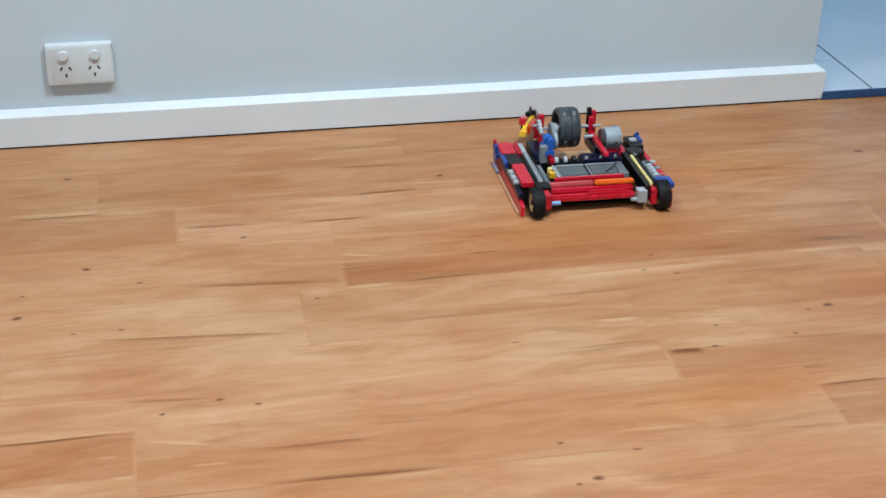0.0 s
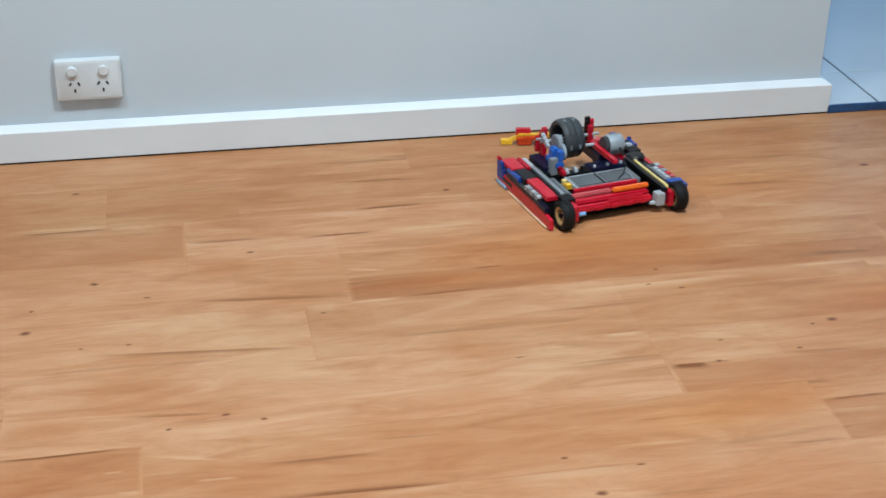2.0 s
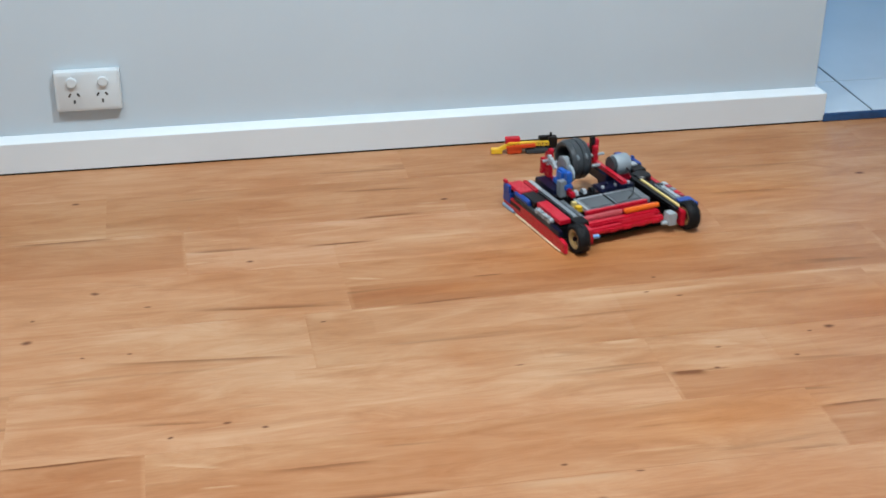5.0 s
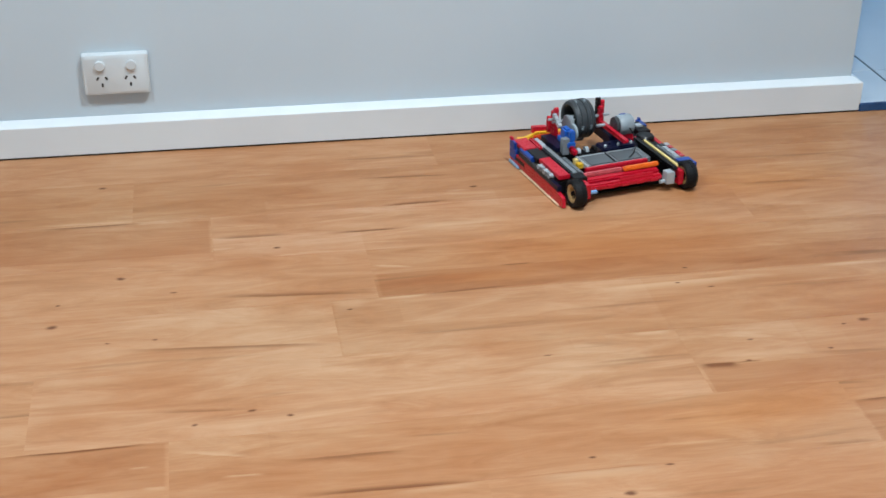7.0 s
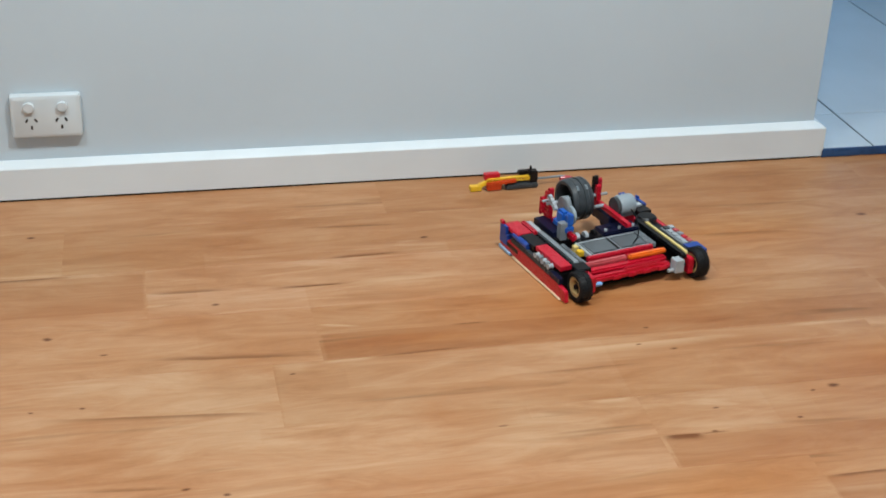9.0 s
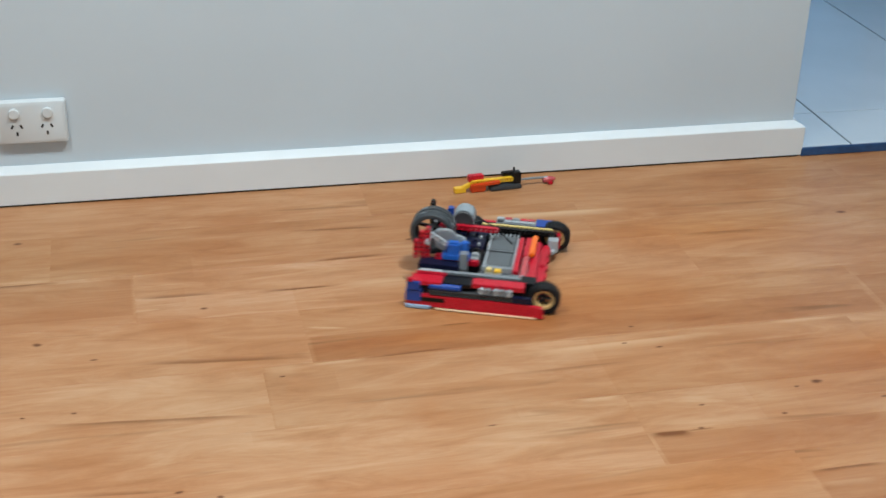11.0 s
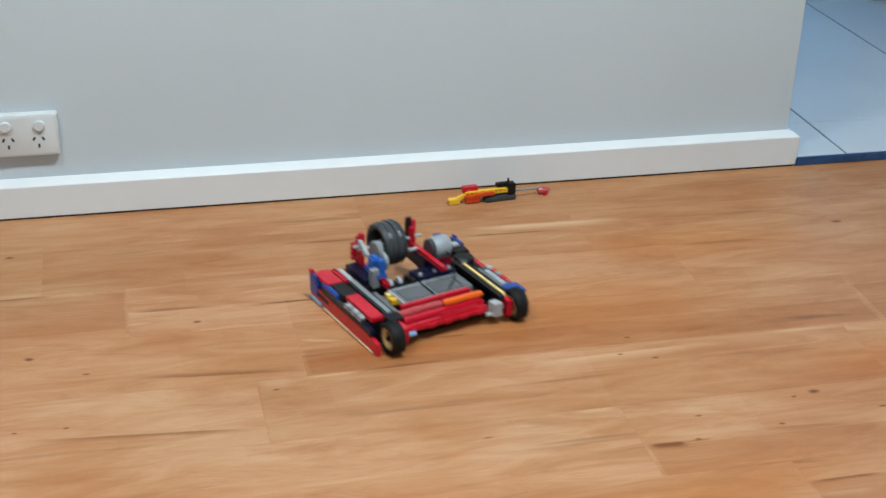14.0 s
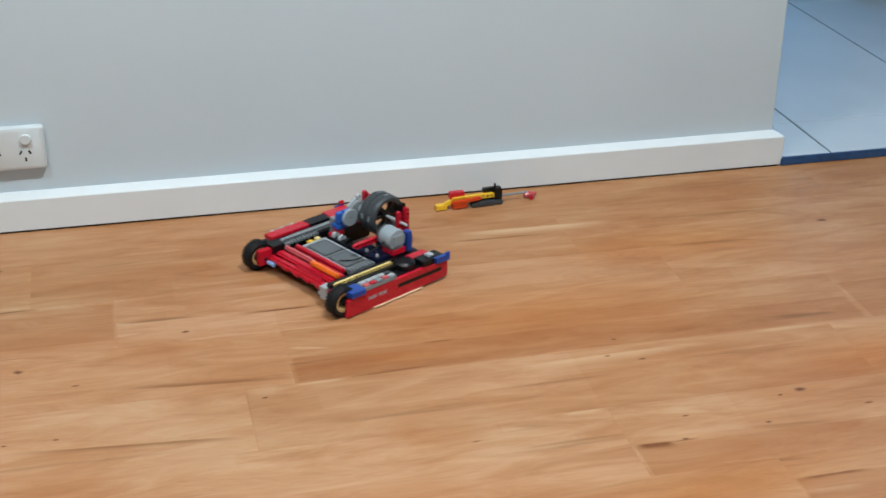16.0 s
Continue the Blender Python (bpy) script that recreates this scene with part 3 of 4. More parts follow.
# ---- the toy robot ----
def drive_wheel(parent, x):
    """Drive wheel: rounded rubber tyre with cross grooves, gold rim with a hub and spokes."""
    r, w = 0.0248, 0.0104
    tyre = part("drive_wheel", lathe([(-w, 0.0165), (-w, 0.0215), (-w * 0.72, 0.0240), (-0.0012, r), (-0.0006, r - 0.0012), (0.0006, r - 0.0012), (0.0012, r),
                                      (w * 0.72, 0.0240), (w, 0.0215), (w, 0.0165)], "x", (0, 0, 0), 40), RUBBER, parent, "black rubber tyre on a gold rim", smooth=True)
    part("rim", lathe([(-w * 0.85, 0.0125), (-w * 0.85, 0.0164), (w * 0.85, 0.0164), (w * 0.85, 0.0125), (0.003, 0.011), (-0.003, 0.011)], "x", (0, 0, 0), 32), TAN, tyre, smooth=True)
    part("hub", rod(w * 1.7, 0.0042, "x", (0, 0, 0)), BLACK, tyre, smooth=True)
    for k in range(6):
        part("spoke", box_at((0.006, 0.0026, 0.0085), pose(0, 0, 0, 60 * k) @ pose(0, 0, 0.0075), 0.0003), DARK, tyre)
    for k in range(30):
        part("tread_block", box_at((0.0196, 0.0022, 0.0012), pose(0, 0, 0, 12 * k) @ pose(0, 0, 0.0242), 0.0003), RUBBER, tyre)
    tyre.location = (x, 0, r + 0.0002)
    return tyre


def weapon_wheel(parent):
    """Wide grey spinner wheel: two ribbed bands, raised marks, deep dark rim."""
    r, w = 0.0360, 0.0186
    prof = [(-w, 0.0282), (-w, 0.0330), (-w * 0.88, 0.0347), (-w * 0.64, r), (-w * 0.60, r - 0.0010), (-w * 0.52, r - 0.0010), (-w * 0.48, r), (-0.0028, r), (-0.0018, r - 0.0022), (0.0018, r - 0.0022), (0.0028, r), (w * 0.48, r), (w * 0.52, r - 0.0010), (w * 0.60, r - 0.0010), (w * 0.64, r), (w * 0.88, 0.0347), (w, 0.0330), (w, 0.0282)]
    tyre = part("spinner_wheel", lathe(prof, "x", (0, 0, 0), 48), GREY_RUBBER, parent, "wide dark grey rubber spinner wheel", smooth=True)
    part("rim", lathe([(-w * 0.86, 0.0262), (-w * 0.88, 0.0281), (w * 0.88, 0.0281), (w * 0.86, 0.0262), (0.010, 0.0250), (-0.004, 0.0255)], "x", (0, 0, 0), 40), DARK, tyre, smooth=True)
    part("hub", rod(0.022, 0.0085, "x", (0.002, 0, 0), 0.001, 20), BLACK, tyre, smooth=True)
    for k in range(6):
        part("spoke", box_at((0.006, 0.0042, 0.0185), pose(0, 0, 0, 60 * k) @ pose(0.0095, 0, 0.0168), 0.0005), BLACK, tyre)
    for k in range(5):
        part("rim_bolt", rod(0.008, 0.0016, "x", (-0.009, 0.0060 * math.cos(k * 1.2566), 0.0060 * math.sin(k * 1.2566))), PALE, tyre)
    for side in (-1, 1):
        for k in range(4):
            for j in range(3):
                part("raised_mark", box_at((0.0050, 0.0016, 0.0006), pose(0, 0, 0, 90 * k + 20 + 5 * j) @ pose(side * 0.0085, 0, r + 0.0001), 0.0002), MOTOR, tyre)
    tyre.location = (-0.0113, 0.188, 0.0748)
    return tyre


def robot():
    root = thing("toy_robot", "red, black and grey plastic brick combat robot with two drive wheels", "toy robot", at=(0.9, -0.43, 0))
    B = lambda name, mat, *s, label="", bevel=0.0008: part(name, box(*s, bevel=bevel), mat, root, label)
    # both sides: outer armour panel, skid edge, upper deck of beams
    for side in (-1, 1):
        top = 0.023 if side < 0 else 0.034
        bm = bmesh.new()
        xo, xi = (-0.1345, -0.1275) if side < 0 else (0.1270, 0.1200)
        outline = [(-0.003, 0.0015), (0.205, 0.0045), (0.210, 0.008), (0.210, top + 0.004), (0.205, top + 0.004), (0.19, top), (0.03, top), (0.0, top - 0.004)]
        a = [bm.verts.new((xo, y, z)) for y, z in outline]
        b = [bm.verts.new((xi, y, z)) for y, z in outline]
        bm.faces.new(a)
        bm.faces.new(b[::-1])
        for i in range(len(a)):
            j = (i + 1) % len(a)
            bm.faces.new((a[i], a[j], b[j], b[i]))
        bmesh.ops.bevel(bm, geom=bm.edges[:], offset=0.0006, segments=1, affect="EDGES")
        part("side_panel", bm, RED, root, "glossy red plastic side panel")
    B("skid_edge", LIP, -0.1368, -0.1310, 0.010, 0.165, 0.0006, 0.0030)
    B("skid_edge", LIP, 0.1235, 0.1290, 0.050, 0.155, 0.0008, 0.0032)
    B("front_shoe", plain("pale_blue_plastic", (0.30, 0.45, 0.62), 0.3), -0.1375, -0.118, 0.172, 0.210, 0.0006, 0.0062)
    # left side, seen from outside: dark rail with bushes, blue connectors
    beam(root, DARK, 19, (-0.1300, 0.100, 0.0285), "x", name="side_rail")
    for y in (0.052, 0.062, 0.072, 0.084, 0.094):
        part("bush", lathe([(-0.004, 0.0018), (-0.004, 0.0046), (-0.0015, 0.0036), (0.0015, 0.0036), (0.004, 0.0046), (0.004, 0.0018)], "x", (-0.1320, y, 0.0388), 14), PALE if y in (0.052, 0.072, 0.094) else GREY, root, smooth=True)
    B("blue_connector", NAVY, -0.1345, -0.1265, 0.018, 0.048, 0.0235, 0.0330)
    B("blue_connector", BLUE, -0.1360, -0.1210, 0.186, 0.2105, 0.0120, 0.0310)
    B("black_wedge", BLACK, -0.1354, -0.1343, 0.150, 0.192, 0.0130, 0.0200)
    part("blue_pin", rod(0.048, 0.0056, "y", (-0.1290, 0.150, 0.0375)), BLUE, root, smooth=True)
    # left deck
    B("deck_plate", RED, -0.1320, -0.1065, 0.156, 0.204, 0.0385, 0.0455)
    B("deck_plate", BLACK, -0.1290, -0.1065, 0.110, 0.1555, 0.0375, 0.0450)
    B("deck_plate", RED, -0.1265, -0.1055, 0.030, 0.1095, 0.0385, 0.0465)
    B("blue_connector", BLUE, -0.1375, -0.1325, 0.188, 0.2085, 0.0320, 0.0460)
    B("corner_post", RED, -0.1385, -0.1330, 0.199, 0.2080, 0.0460, 0.0520)
    beam(root, RED, 6, (-0.1008, 0.176, 0.0418), "z")
    beam(root, BLACK, 16, (-0.1008, 0.089, 0.0385), "z")
    beam(root, GREY, 15, (-0.0922, 0.098, 0.0418), "x")
    beam(root, PALE, 5, (-0.0922, 0.178, 0.0418), "x")
    beam(root, BLACK, 17, (-0.0840, 0.090, 0.0360), "x")
    B("axle_block", BLACK, -0.1040, -0.0800, 0.014, 0.038, 0.0220, 0.0440)
    for k in range(11):
        B("rack_tooth", GREY, -0.0835, -0.0765, 0.036 + k * 0.0065, 0.0395 + k * 0.0065, 0.0385, 0.0435, bevel=0.0005)
    B("rail_core", BLACK, -0.1270, -0.0860, 0.030, 0.200, 0.0120, 0.0345)
    # right side and deck
    beam(root, BLACK, 18, (0.0820, 0.068, 0.0405), "x")
    beam(root, BLACK, 18, (0.0972, 0.082, 0.0385), "x")
    bm = studless(15, "x", pose(0.0893, 0.062, 0.0425), 0.0034, 0.0022)
    part("beam", bm, CREAM, root, "pale yellow plastic beam")
    B("rail_core", BLACK, 0.0860, 0.1190, 0.030, 0.200, 0.0120, 0.0345)
    B("sticker_plate", GREY, 0.1035, 0.1262, 0.034, 0.100, 0.0350, 0.0415, label="pale plate with red, white and lilac bits")
    for k, m in enumerate((PALE, ROSE, PALE, RED, PALE, GREY, PALE, ROSE, DARK, PALE)):
        y0, x0 = 0.036 + 0.0128 * (k // 2), 0.1060 + 0.0102 * (k % 2)
        B("bit", m, x0, x0 + 0.0088, y0, y0 + 0.0112, 0.0417, 0.0440)
    for y0 in (0.044, 0.053, 0.065, 0.074):
        for tilt in (-38, 38):
            part("side_mark", box_at((0.0006, 0.0088, 0.0017), pose(0.1271, y0, 0.0215, tilt), 0.0001), PALE, root)
    B("blue_connector", BLUE, 0.1030, 0.1305, 0.004, 0.033, 0.0335, 0.0425)
    B("blue_connector", BLUE, 0.1225, 0.1305, 0.182, 0.212, 0.0340, 0.0445)
    B("corner_post", BLUE, 0.1260, 0.1305, 0.2045, 0.2125, 0.0445, 0.0482)
    B("panel_slot", BLACK, 0.1268, 0.1274, 0.102, 0.196, 0.0190, 0.0255, bevel=0.0002)
    B("deck_plate", RED, 0.0760, 0.0930, 0.150, 0.200, 0.0300, 0.0372)
    part("gear_cover", rod(0.016, 0.017, "z", (0.1020, 0.138, 0.0385), 0.003, 24), BLACK, root, smooth=True)
    B("deck_plate", BLACK, 0.1005, 0.1250, 0.158, 0.204, 0.0350, 0.0440)
    B("axle_stub", PALE, 0.1060, 0.1180, 0.176, 0.188, 0.0440, 0.0480)
    B("wheel_bracket", RED, 0.0870, 0.0965, -0.010, 0.008, 0.0120, 0.0380)
    B("wheel_bracket", RED, -0.0960, -0.0850, -0.010, 0.014, 0.0140, 0.0400)
    for x in (-0.0905, 0.0920):
        part("axle", rod(0.018, 0.0024, "x", (x, 0, 0.025)), BLACK, root, smooth=True)
    # rear crossbars
    B("crossbar", RED, -0.0840, 0.0640, 0.0050, 0.0175, 0.0190, 0.0300, bevel=0.0030)
    B("crossbar", RED, -0.0800, 0.0640, 0.0178, 0.0325, 0.0265, 0.0350, bevel=0.0028)
    B("crossbar", RED, -0.0660, 0.0560, 0.0460, 0.0540, 0.0350, 0.0432, bevel=0.0015)
    B("crossbar", ROSE, -0.0790, -0.0010, 0.0330, 0.0425, 0.0320, 0.0402, bevel=0.0022)
    B("crossbar", ORANGE, -0.0020, 0.0670, 0.0255, 0.0345, 0.0360, 0.0440, bevel=0.0022, label="orange plastic beam")
    B("crossbar", RED, 0.0005, 0.0660, 0.0350, 0.0440, 0.0310, 0.0390, bevel=0.0015)
    B("crossbar", RED, -0.0200, 0.0480, 0.0080, 0.0150, 0.0275, 0.0345, bevel=0.0025)
    for x in (-0.038, -0.010, 0.018, 0.046):
        B("bar_clip", RED, x - 0.007, x + 0.007, 0.0025, 0.0120, 0.0205, 0.0265)
    B("under_bar", GREY, -0.055, 0.060, 0.020, 0.036, 0.0120, 0.0200)
    B("grey_block", PALE, 0.0645, 0.0805, -0.0075, 0.0090, 0.0150, 0.0370)
    part("grey_pin", rod(0.010, 0.0034, "x", (0.0600, 0.0, 0.0190)), PALE, root, smooth=True)
    part("blue_pin", rod(0.016, 0.0036, "x", (-0.0740, 0.004, 0.0190)), plain("light_blue_plastic", (0.20, 0.38, 0.68), 0.3), root, smooth=True)
    # battery box with two lids
    B("battery_box", BLACK, -0.0545, 0.0545, 0.0555, 0.104, 0.0100, 0.0360)
    for x0, x1 in ((-0.0525, -0.0015), (0.0005, 0.0525)):
        lid = B("battery_lid", DARK, x0, x1, 0.058, 0.1015, 0.0362, 0.0412)
        part("lid_edge", box(x0, x1, 0.0985, 0.1020, 0.0412, 0.0424), PALE, lid)
        part("lid_edge", box(x0, x0 + 0.003, 0.058, 0.0983, 0.0412, 0.0424), GREY, lid)
        part("lid_panel", box(x0 + 0.005, x1 - 0.003, 0.061, 0.0965, 0.0412, 0.0420), plain("slate_plastic", (0.105, 0.122, 0.132), 0.3, 0.06, 80), lid)
    B("box_rim", PALE, -0.0545, 0.0545, 0.0550, 0.0576, 0.0362, 0.0418)
    B("box_rim", PALE, -0.0575, -0.0530, 0.0556, 0.1040, 0.0330, 0.0420)
    B("box_rim", GREY, 0.0530, 0.0556, 0.0580, 0.1040, 0.0330, 0.0420)
    B("yellow_clip", YELLOW, -0.0680, -0.0570, 0.072, 0.083, 0.0320, 0.0410)
    B("yellow_clip", CREAM, -0.0670, -0.0590, 0.087, 0.096, 0.0320, 0.0430)
    for k in range(8):
        B("rack_tooth", GREY, 0.0560, 0.0670, 0.056 + k * 0.0065, 0.0595 + k * 0.0065, 0.0330, 0.0415, bevel=0.0005)
    # motors and gears ahead of the battery box
    B("motor_block", NAVY, 0.0000, 0.0700, 0.108, 0.140, 0.0250, 0.0450, bevel=0.002)
    for k in range(5):
        part("motor_pin", rod(0.005, 0.0026, "z", (0.008 + 0.013 * k, 0.116 + 0.008 * (k % 2), 0.0468)), NAVY if k % 2 else PALE, root, smooth=True)
    B("gear_block", BLACK, -0.0560, -0.0010, 0.106, 0.126, 0.0250, 0.0430, bevel=0.0015)
    for x in (-0.046, -0.030, -0.014):
        part("gear", lathe([(-0.003, 0.002), (-0.003, 0.0068), (0.003, 0.0068), (0.003, 0.002)], "x", (x, 0.117, 0.044), 12), BLACK if x > -0.02 else PALE, root)
    B("front_crossbar", BLACK, -0.080, 0.080, 0.1405, 0.1480, 0.0100, 0.0250)
    B("front_crossbar", BLACK, -0.080, -0.056, 0.126, 0.200, 0.0150, 0.0400)
    B("front_crossbar", BLACK, 0.048, 0.078, 0.1485, 0.196, 0.0150, 0.0350)
    # added plate that blocks light to deepen the shadow under the robot
    B("light_block_plate", BLACK, -0.0800, 0.0800, 0.0180, 0.1380, 0.0060, 0.0085)
    # spinner and its left support
    part("spinner_axle", rod(0.116, 0.0025, "x", (-0.006, 0.188, 0.0748)), PALE, root, smooth=True)
    B("support_base", NAVY, -0.0790, -0.0520, 0.136, 0.200, 0.0360, 0.0480)
    beam(root, RED, 7, (-0.0560, 0.150, 0.0520), "x")
    beam(root, RED, 4, (-0.0530, 0.124, 0.0440), "z")
    beam(root, RED, 7, (-0.0560, 0.190, 0.0740), "x", "z")
    beam(root, RED, 6, (-0.0560, 0.1985, 0.0700), "x", "z")
    beam(root, RED, 4, (-0.0600, 0.2072, 0.0640), "x", "z")
    part("gear_disc", lathe([(-0.0035, 0.002), (-0.0035, 0.0175), (-0.002, 0.0190), (0.002, 0.0190), (0.0035, 0.0175), (0.0035, 0.002)], "x", (-0.0440, 0.163, 0.0760), 28), GREY, root, smooth=True)
    part("gear_disc", lathe([(-0.003, 0.002), (-0.003, 0.0120), (0.003, 0.0120), (0.003, 0.002)], "x", (-0.0360, 0.172, 0.0780), 20), MOTOR, root, smooth=True)
    part("gear_disc", lathe([(-0.003, 0.002), (-0.003, 0.0140), (-0.0018, 0.0155), (0.0018, 0.0155), (0.003, 0.0140), (0.003, 0.002)], "x", (-0.0425, 0.145, 0.0700), 24), MOTOR, root, smooth=True)
    B("blue_connector", AZURE, -0.0640, -0.0480, 0.1225, 0.1660, 0.0500, 0.0600, bevel=0.0015)
    part("blue_housing", box(-0.0620, -0.0478, 0.138, 0.160, 0.0500, 0.0790, 0.003), AZURE, root)
    B("blue_housing", AZURE, -0.0585, -0.0480, 0.1255, 0.1375, 0.0605, 0.0800, bevel=0.0015)
    B("grey_block", GREY, -0.0720, -0.0590, 0.125, 0.1375, 0.0370, 0.0670)
    part("white_link", studless(4, "x", pose(-0.0630, 0.171, 0.0850, 32), 0.0034, 0.0030), PALE, root)
    part("cross_axle", rod(0.014, 0.0024, "x", (-0.0640, 0.190, 0.0800)), PALE, root, smooth=True)
    # right support, posts and the grey motor
    beam(root, RED, 14, (0.0350, 0.144, 0.0615), "x")
    beam(root, RED, 6, (0.0330, 0.187, 0.0700), "x", "z")
    beam(root, BLACK, 6, (0.0316, 0.1955, 0.0835), "x", "z")
    beam(root, RED, 6, (0.0402, 0.1965, 0.0775), "x", "z")
    B("support_base", NAVY, 0.0290, 0.0480, 0.140, 0.204, 0.0360, 0.0540)
    part("white_pin", rod(0.018, 0.0030, "x", (0.0250, 0.168, 0.0640)), PALE, root, smooth=True)
    part("white_pin", rod(0.014, 0.0030, "x", (0.0200, 0.188, 0.0748)), PALE, root, smooth=True)
    motor = part("motor", lathe([(0.008, 0.00001), (0.008, 0.0165), (0.010, 0.0178), (0.034, 0.0178), (0.036, 0.0165), (0.036, 0.00001)], "x", (0.0385, 0.147, 0.0695), 24, closed=False), MOTOR, root, "pale grey round motor", smooth=True)
    part("motor_collar", rod(0.007, 0.0158, "x", (0.0432, 0.147, 0.0695), 0.001, 20), DARK, motor, smooth=True)
    part("motor_foot", box(0.0470, 0.0740, 0.136, 0.159, 0.0530, 0.0590), GREY, motor)
    part("motor_cap", box(0.0746, 0.0775, 0.138, 0.156, 0.0605, 0.0785), MOTOR, motor)
    B("motor_mount", RED, 0.0500, 0.0760, 0.136, 0.164, 0.0440, 0.0528)
    B("blue_connector", BLUE, 0.0660, 0.0780, 0.1660, 0.1760, 0.0440, 0.0780)
    # battery cable
    cu = bpy.data.curves.new("cable", "CURVE")
    cu.dimensions, cu.bevel_depth, cu.bevel_resolution = "3D", 0.0011, 2
    sp = cu.splines.new("BEZIER")
    pts = [(0.064, 0.140, 0.072), (0.061, 0.108, 0.060), (0.049, 0.082, 0.0470), (0.028, 0.064, 0.0430)]
    sp.bezier_points.add(len(pts) - 1)
    for q, p in zip(sp.bezier_points, pts):
        q.co, q.handle_left_type, q.handle_right_type = p, "AUTO", "AUTO"
    cu.materials.append(BLACK)
    cable = new("cable", cu)
    cable.parent = root
    return root, drive_wheel(root, -0.108), drive_wheel(root, 0.108), weapon_wheel(root)


ROBOT, WHEEL_L, WHEEL_R, SPINNER = robot()


def brick_toy():
    """Small model of joined bricks lying on its side; its origin is at the yellow tip."""
    root = thing("brick_toy", "small yellow, orange and red plastic brick toy lying beside the skirting", "toy")
    P = lambda name, bm, m: part(name, bm, m, root)
    P("yellow_tip", box(0.000, 0.021, -0.006, 0.006, 0.0006, 0.0100), YELLOW)
    P("yellow_tip", box_at((0.024, 0.008, 0.0070), pose(0.0245, 0, 0.0115, 0, -24)), YELLOW)
    P("red_block", box(0.028, 0.056, 0.000, 0.012, 0.0170, 0.0290), RED)
    P("orange_block", box(0.030, 0.058, -0.010, 0.004, 0.0006, 0.0150, 0.002), RED_ORANGE)
    P("orange_block", box_at((0.055, 0.007, 0.006), pose(0.056, -0.008, 0.0150, 0, -4)), RED_ORANGE)
    P("beam", studless(11, "x", pose(0.0745, -0.001, 0.0175, 0, 3, -90)), YELLOW)
    P("beam", studless(10, "x", pose(0.082, 0.006, 0.0100, 0, 0, -90)), BLACK)
    P("grey_panel", box(0.066, 0.126, -0.012, 0.004, 0.0006, 0.0085, 0.0015), DARK)
    P("black_clip", box(0.092, 0.1185, 0.001, 0.011, 0.0215, 0.0292, 0.0012), BLACK)
    P("black_clip", box(0.110, 0.1265, -0.006, 0.009, 0.0060, 0.0300, 0.0015), BLACK)
    P("post", rod(0.010, 0.0020, "z", (0.1155, 0.005, 0.0315)), BLACK)
    P("rod", rod(0.060, 0.0021, "x", (0.150, 0.0, 0.0130)), GREY)
    P("dark_red_head", lathe([(0.172, 0.002), (0.172, 0.0050), (0.180, 0.0062), (0.190, 0.0048), (0.196, 0.0015)], "x", (0, 0, 0.0080), 12), ROSE)
    P("dark_red_head", box(0.180, 0.188, -0.009, 0.009, 0.0006, 0.0060), RED)
    return root


TOY = brick_toy()

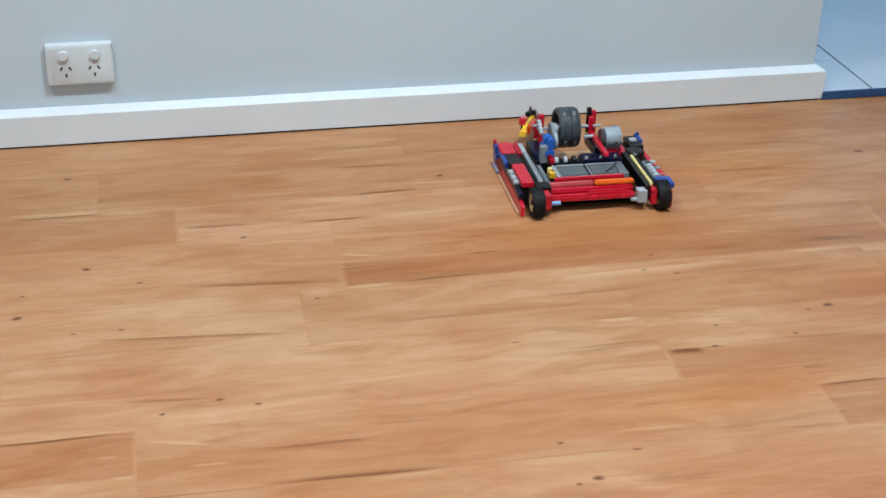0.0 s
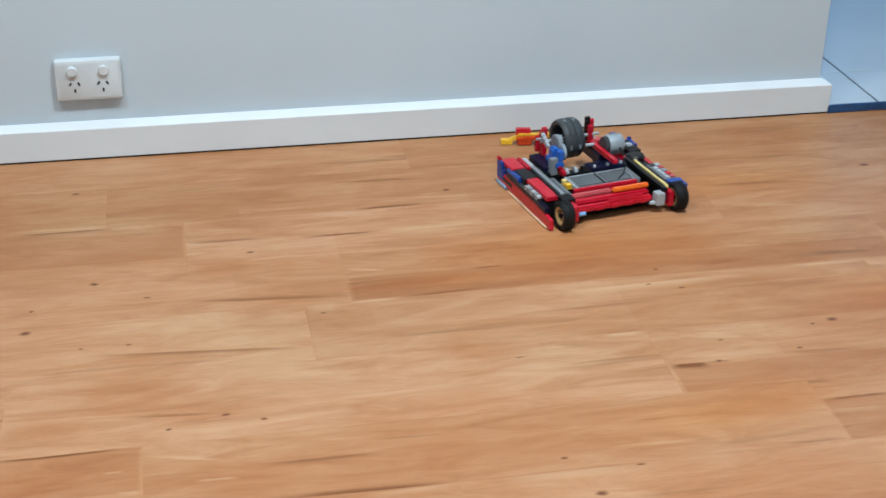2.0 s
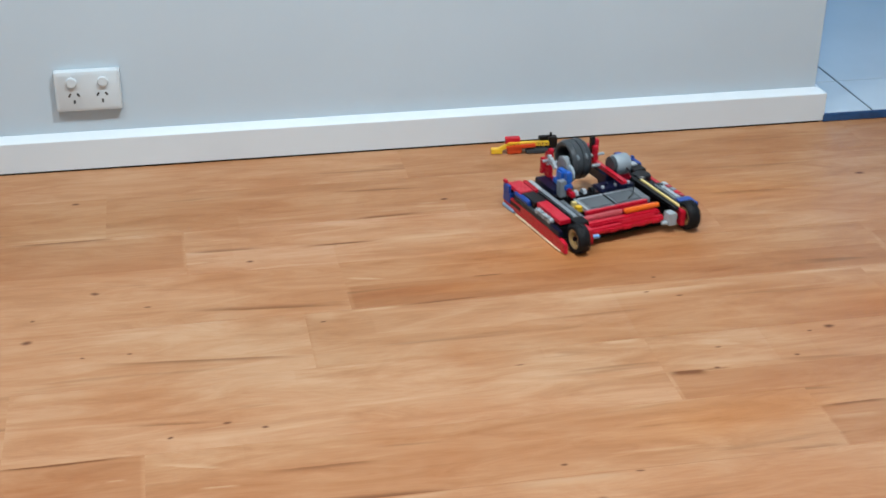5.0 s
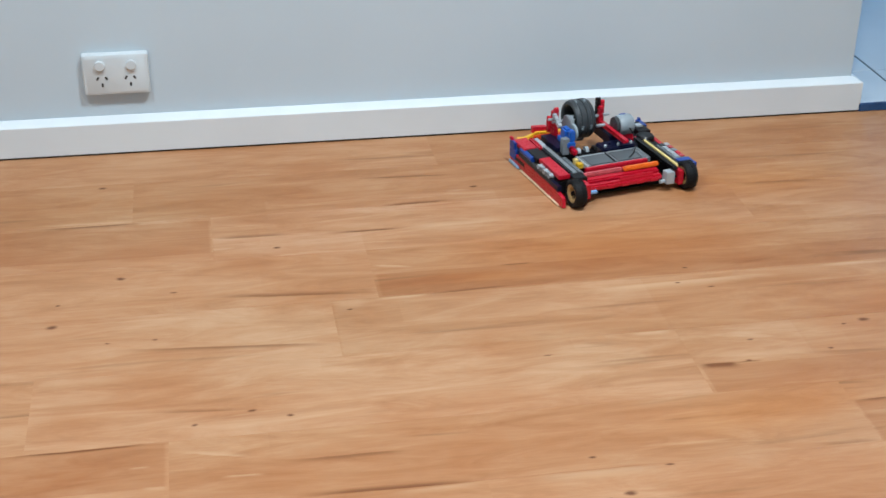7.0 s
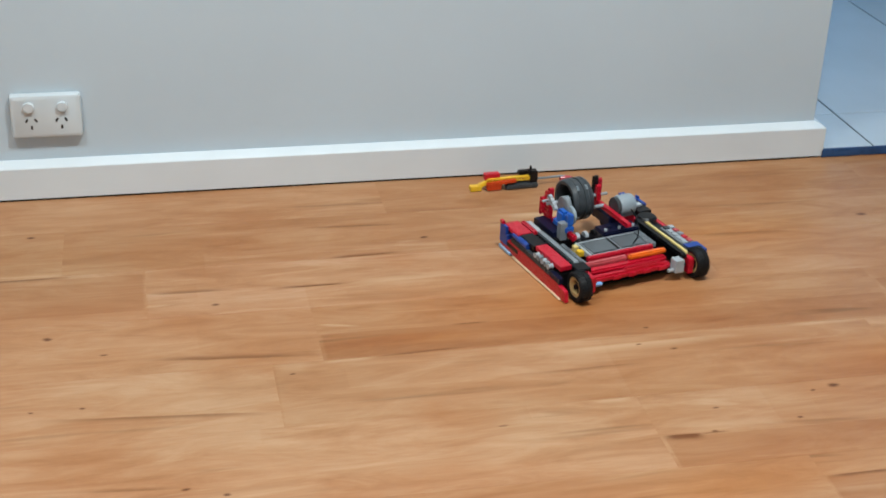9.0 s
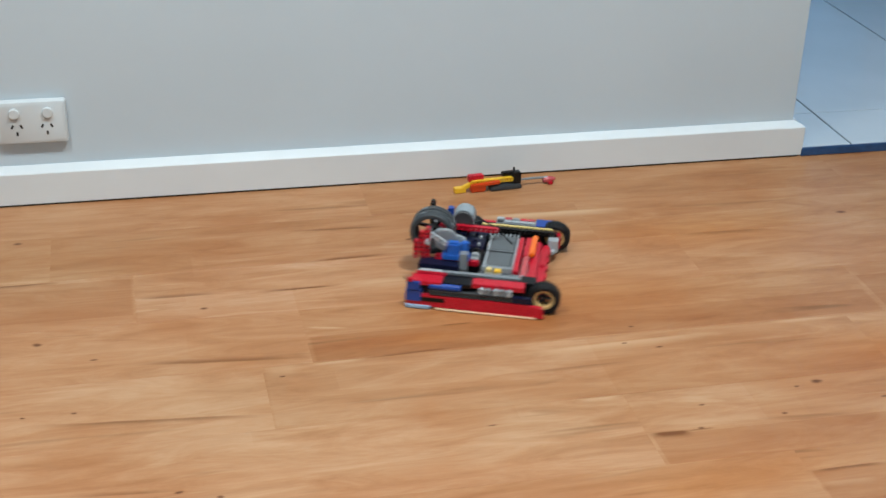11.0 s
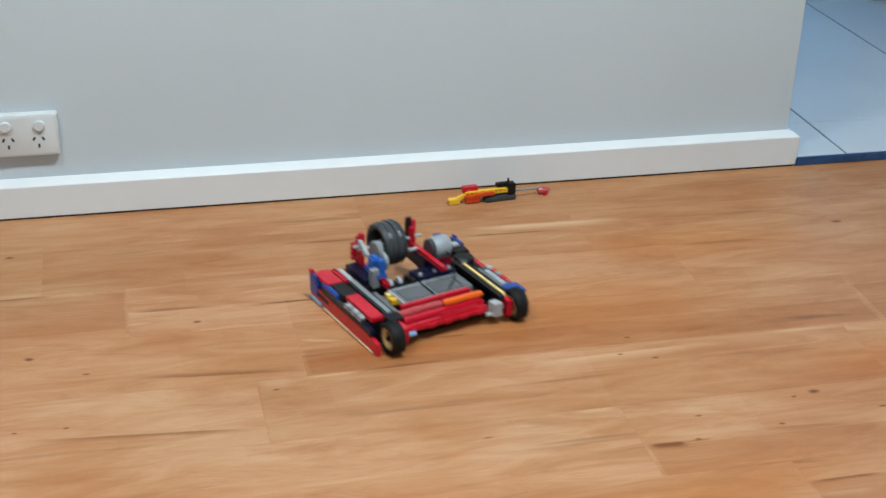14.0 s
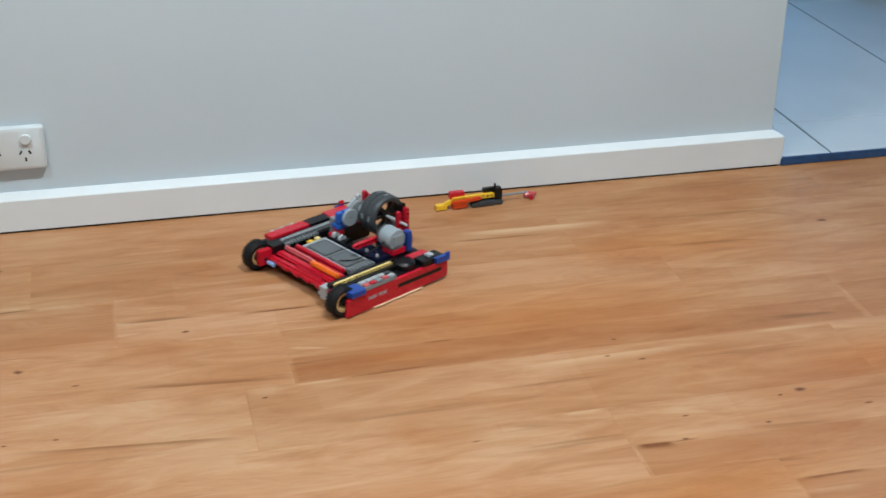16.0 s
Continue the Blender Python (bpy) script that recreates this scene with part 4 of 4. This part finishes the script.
# ---- what moves ----
ROBOT_ROWS = [
    (0, 0.901, -0.436, -0.9),
    (0.5, 0.904, -0.410, -4.0),
    (1, 0.895, -0.399, -6.1),
    (1.1, 0.902, -0.339, -5.5),
    (1.2, 0.905, -0.287, -6.0),
    (1.3, 0.913, -0.274, -4.8),
    (1.4, 0.908, -0.295, -4.2),
    (1.5, 0.910, -0.337, 1.3),
    (1.6, 0.919, -0.347, 3.8),
    (1.7, 0.935, -0.376, 10.1),
    (1.8, 0.940, -0.402, 11.9),
    (1.9, 0.940, -0.413, 12.0),
    (2, 0.937, -0.413, 11.3),
    (2.1, 0.924, -0.347, 11.8),
    (2.2, 0.917, -0.320, 10.1),
    (2.3, 0.916, -0.297, 11.2),
    (2.5, 0.910, -0.324, 3.1),
    (2.8, 0.916, -0.319, 5.6),
    (3, 0.920, -0.442, 3.2),
    (3.2, 0.932, -0.554, 5.9),
    (3.4, 0.929, -0.601, 5.3),
    (3.5, 0.929, -0.590, 2.6),
    (3.6, 0.930, -0.553, 5.6),
    (3.7, 0.923, -0.479, 4.0),
    (3.8, 0.920, -0.425, 4.0),
    (3.9, 0.922, -0.336, 4.1),
    (4, 0.911, -0.306, 2.6),
    (4.2, 0.930, -0.285, 13.6),
    (4.6, 0.935, -0.330, 14.0),
    (5.2, 0.955, -0.520, 15.0),
    (5.8, 0.975, -0.560, 18.0),
    (6.3, 0.998, -0.482, 21.2),
    (6.4, 0.983, -0.440, 20.4),
    (6.5, 0.961, -0.381, 19.7),
    (6.6, 0.948, -0.342, 20.1),
    (6.7, 0.948, -0.307, 19.7),
    (7, 0.929, -0.334, 12.3),
    (7.2, 0.934, -0.333, 14.0),
    (7.3, 0.935, -0.404, 13.7),
    (7.5, 0.966, -0.468, 14.2),
    (8, 0.961, -0.474, 12.5),
    (8.5, 0.965, -0.475, 12.9),
    (9, 0.966, -0.475, 14.0),
    (9.1, 0.980, -0.463, 25.0),
    (9.2, 0.980, -0.467, 29.2),
    (9.3, 0.981, -0.470, 30.2),
    (9.4, 0.994, -0.470, 33.5),
    (9.5, 1.014, -0.462, 43.3),
    (9.6, 1.033, -0.455, 52.0),
    (9.7, 1.030, -0.452, 52.4),
    (9.8, 1.026, -0.443, 55.8),
    (9.9, 1.045, -0.437, 62.5),
    (10, 1.053, -0.425, 76.4),
    (10.1, 1.044, -0.415, 78.4),
    (10.2, 1.040, -0.402, 79.0),
    (10.7, 0.955, -0.410, 78.0),
    (11.2, 0.790, -0.450, 55.0),
    (11.8, 0.640, -0.510, -5.0),
    (12.3, 0.599, -0.525, -35.2),
    (12.4, 0.613, -0.529, -26.1),
    (12.5, 0.635, -0.557, -15.0),
    (12.6, 0.657, -0.552, -1.3),
    (12.7, 0.657, -0.555, -3.6),
    (12.8, 0.649, -0.551, -10.8),
    (12.9, 0.635, -0.549, -16.3),
    (13, 0.602, -0.560, -32.0),
    (13.2, 0.596, -0.551, -35.6),
    (13.3, 0.598, -0.552, -34.8),
    (13.4, 0.602, -0.554, -29.0),
    (13.5, 0.622, -0.573, -18.6),
    (13.6, 0.657, -0.567, 0.0),
    (13.7, 0.682, -0.565, 13.8),
    (13.8, 0.700, -0.566, 20.6),
    (13.9, 0.700, -0.573, 21.6),
    (14, 0.684, -0.542, 18.4),
    (14.1, 0.671, -0.486, 21.0),
    (14.2, 0.645, -0.405, 19.8),
    (14.3, 0.629, -0.356, 19.8),
    (14.4, 0.603, -0.314, 13.0),
    (14.5, 0.588, -0.330, 5.8),
    (14.6, 0.560, -0.337, -5.7),
    (14.7, 0.543, -0.350, -15.0),
    (14.8, 0.516, -0.390, -23.5),
    (14.9, 0.505, -0.388, -26.6),
    (15, 0.490, -0.402, -32.1),
    (15.1, 0.464, -0.382, -35.6),
    (15.2, 0.426, -0.389, -52.0),
    (15.3, 0.422, -0.392, -52.0),
    (15.5, 0.435, -0.393, -55.1),
    (15.7, 0.456, -0.363, -59.3),
    (15.9, 0.482, -0.335, -60.1),
    (16, 0.496, -0.338, -60.5),
]
# the toy leans on the robot's front until it is knocked down beside the skirting: x, y, z, pitch, heading of its tip
TOY_ROWS = [(0, 0.825, -0.205, 0.042, 12.2, 66), (0.5, 0.825, -0.204, 0.043, 12.6, 66), (0.95, 0.830, -0.198, 0.044, 12.9, 66), (1.05, 0.834, -0.165, 0.030, 8.5, 48), (1.15, 0.842, -0.095, 0.0004, 0, 14),
            (1.2, 0.845, -0.072, 0.0004, 0, 6), (1.6, 0.815, -0.068, 0.0004, 0, -8), (1.9, 0.809, -0.073, 0.0004, 0, -8), (2.2, 0.806, -0.058, 0.0004, 0, -9),
            (3.0, 0.805, -0.056, 0.0004, 0, -9.5), (3.9, 0.805, -0.056, 0.0004, 0, -9.5), (4.2, 0.803, -0.058, 0.0004, 0, -8), (6.3, 0.785, -0.078, 0.0004, 0, 1),
            (6.7, 0.785, -0.078, 0.0004, 0, 2), (7.5, 0.783, -0.080, 0.0004, 0, 3), (8.0, 0.783, -0.083, 0.0004, 0, 4.5), (16.0, 0.784, -0.083, 0.0004, 0, 5)]


def between(rows, t):
    for a, b in zip(rows, rows[1:]):
        if t <= b[0]:
            k = (t - a[0]) / (b[0] - a[0])
            k = k * k * (3 - 2 * k) if b[0] - a[0] > 0.9 else k
            return [p + k * (q - p) for p, q in zip(a[1:], b[1:])]
    return rows[-1][1:]


def motions():
    walk(ROBOT, [(t, pose(x, y, 0.0004, 0, 0, h)) for t, x, y, h in ROBOT_ROWS])
    walk(TOY, [(t, pose(x, y, z, 0, p, h)) for t, x, y, z, p, h in TOY_ROWS])
    walk(SPINNER, [(t, pose(-0.0113, 0.188, 0.0748, a)) for t, a in ((0, 0), (1.0, 0), (1.4, 50), (2.5, 75), (4.2, 110), (6.3, 150), (9, 190), (12.5, 250), (14, 290), (16, 330))])
    # the drive wheels roll with the ground that they cover
    for wheel, x in ((WHEEL_L, -0.108), (WHEEL_R, 0.108)):
        rows, roll, last = [], 0.0, None
        for n in range(16 * FPS + 1):
            px, py, h = between(ROBOT_ROWS, n / FPS)
            c, s = math.cos(radians(h)), math.sin(radians(h))
            here = Vector((px + c * x, py + s * x))
            if last is not None:
                roll -= math.degrees((here - last).dot(Vector((-s, c))) / 0.0248)
            last = here
            rows.append((n / FPS, pose(x, 0, 0.025, roll)))
        walk(wheel, rows)


motions()
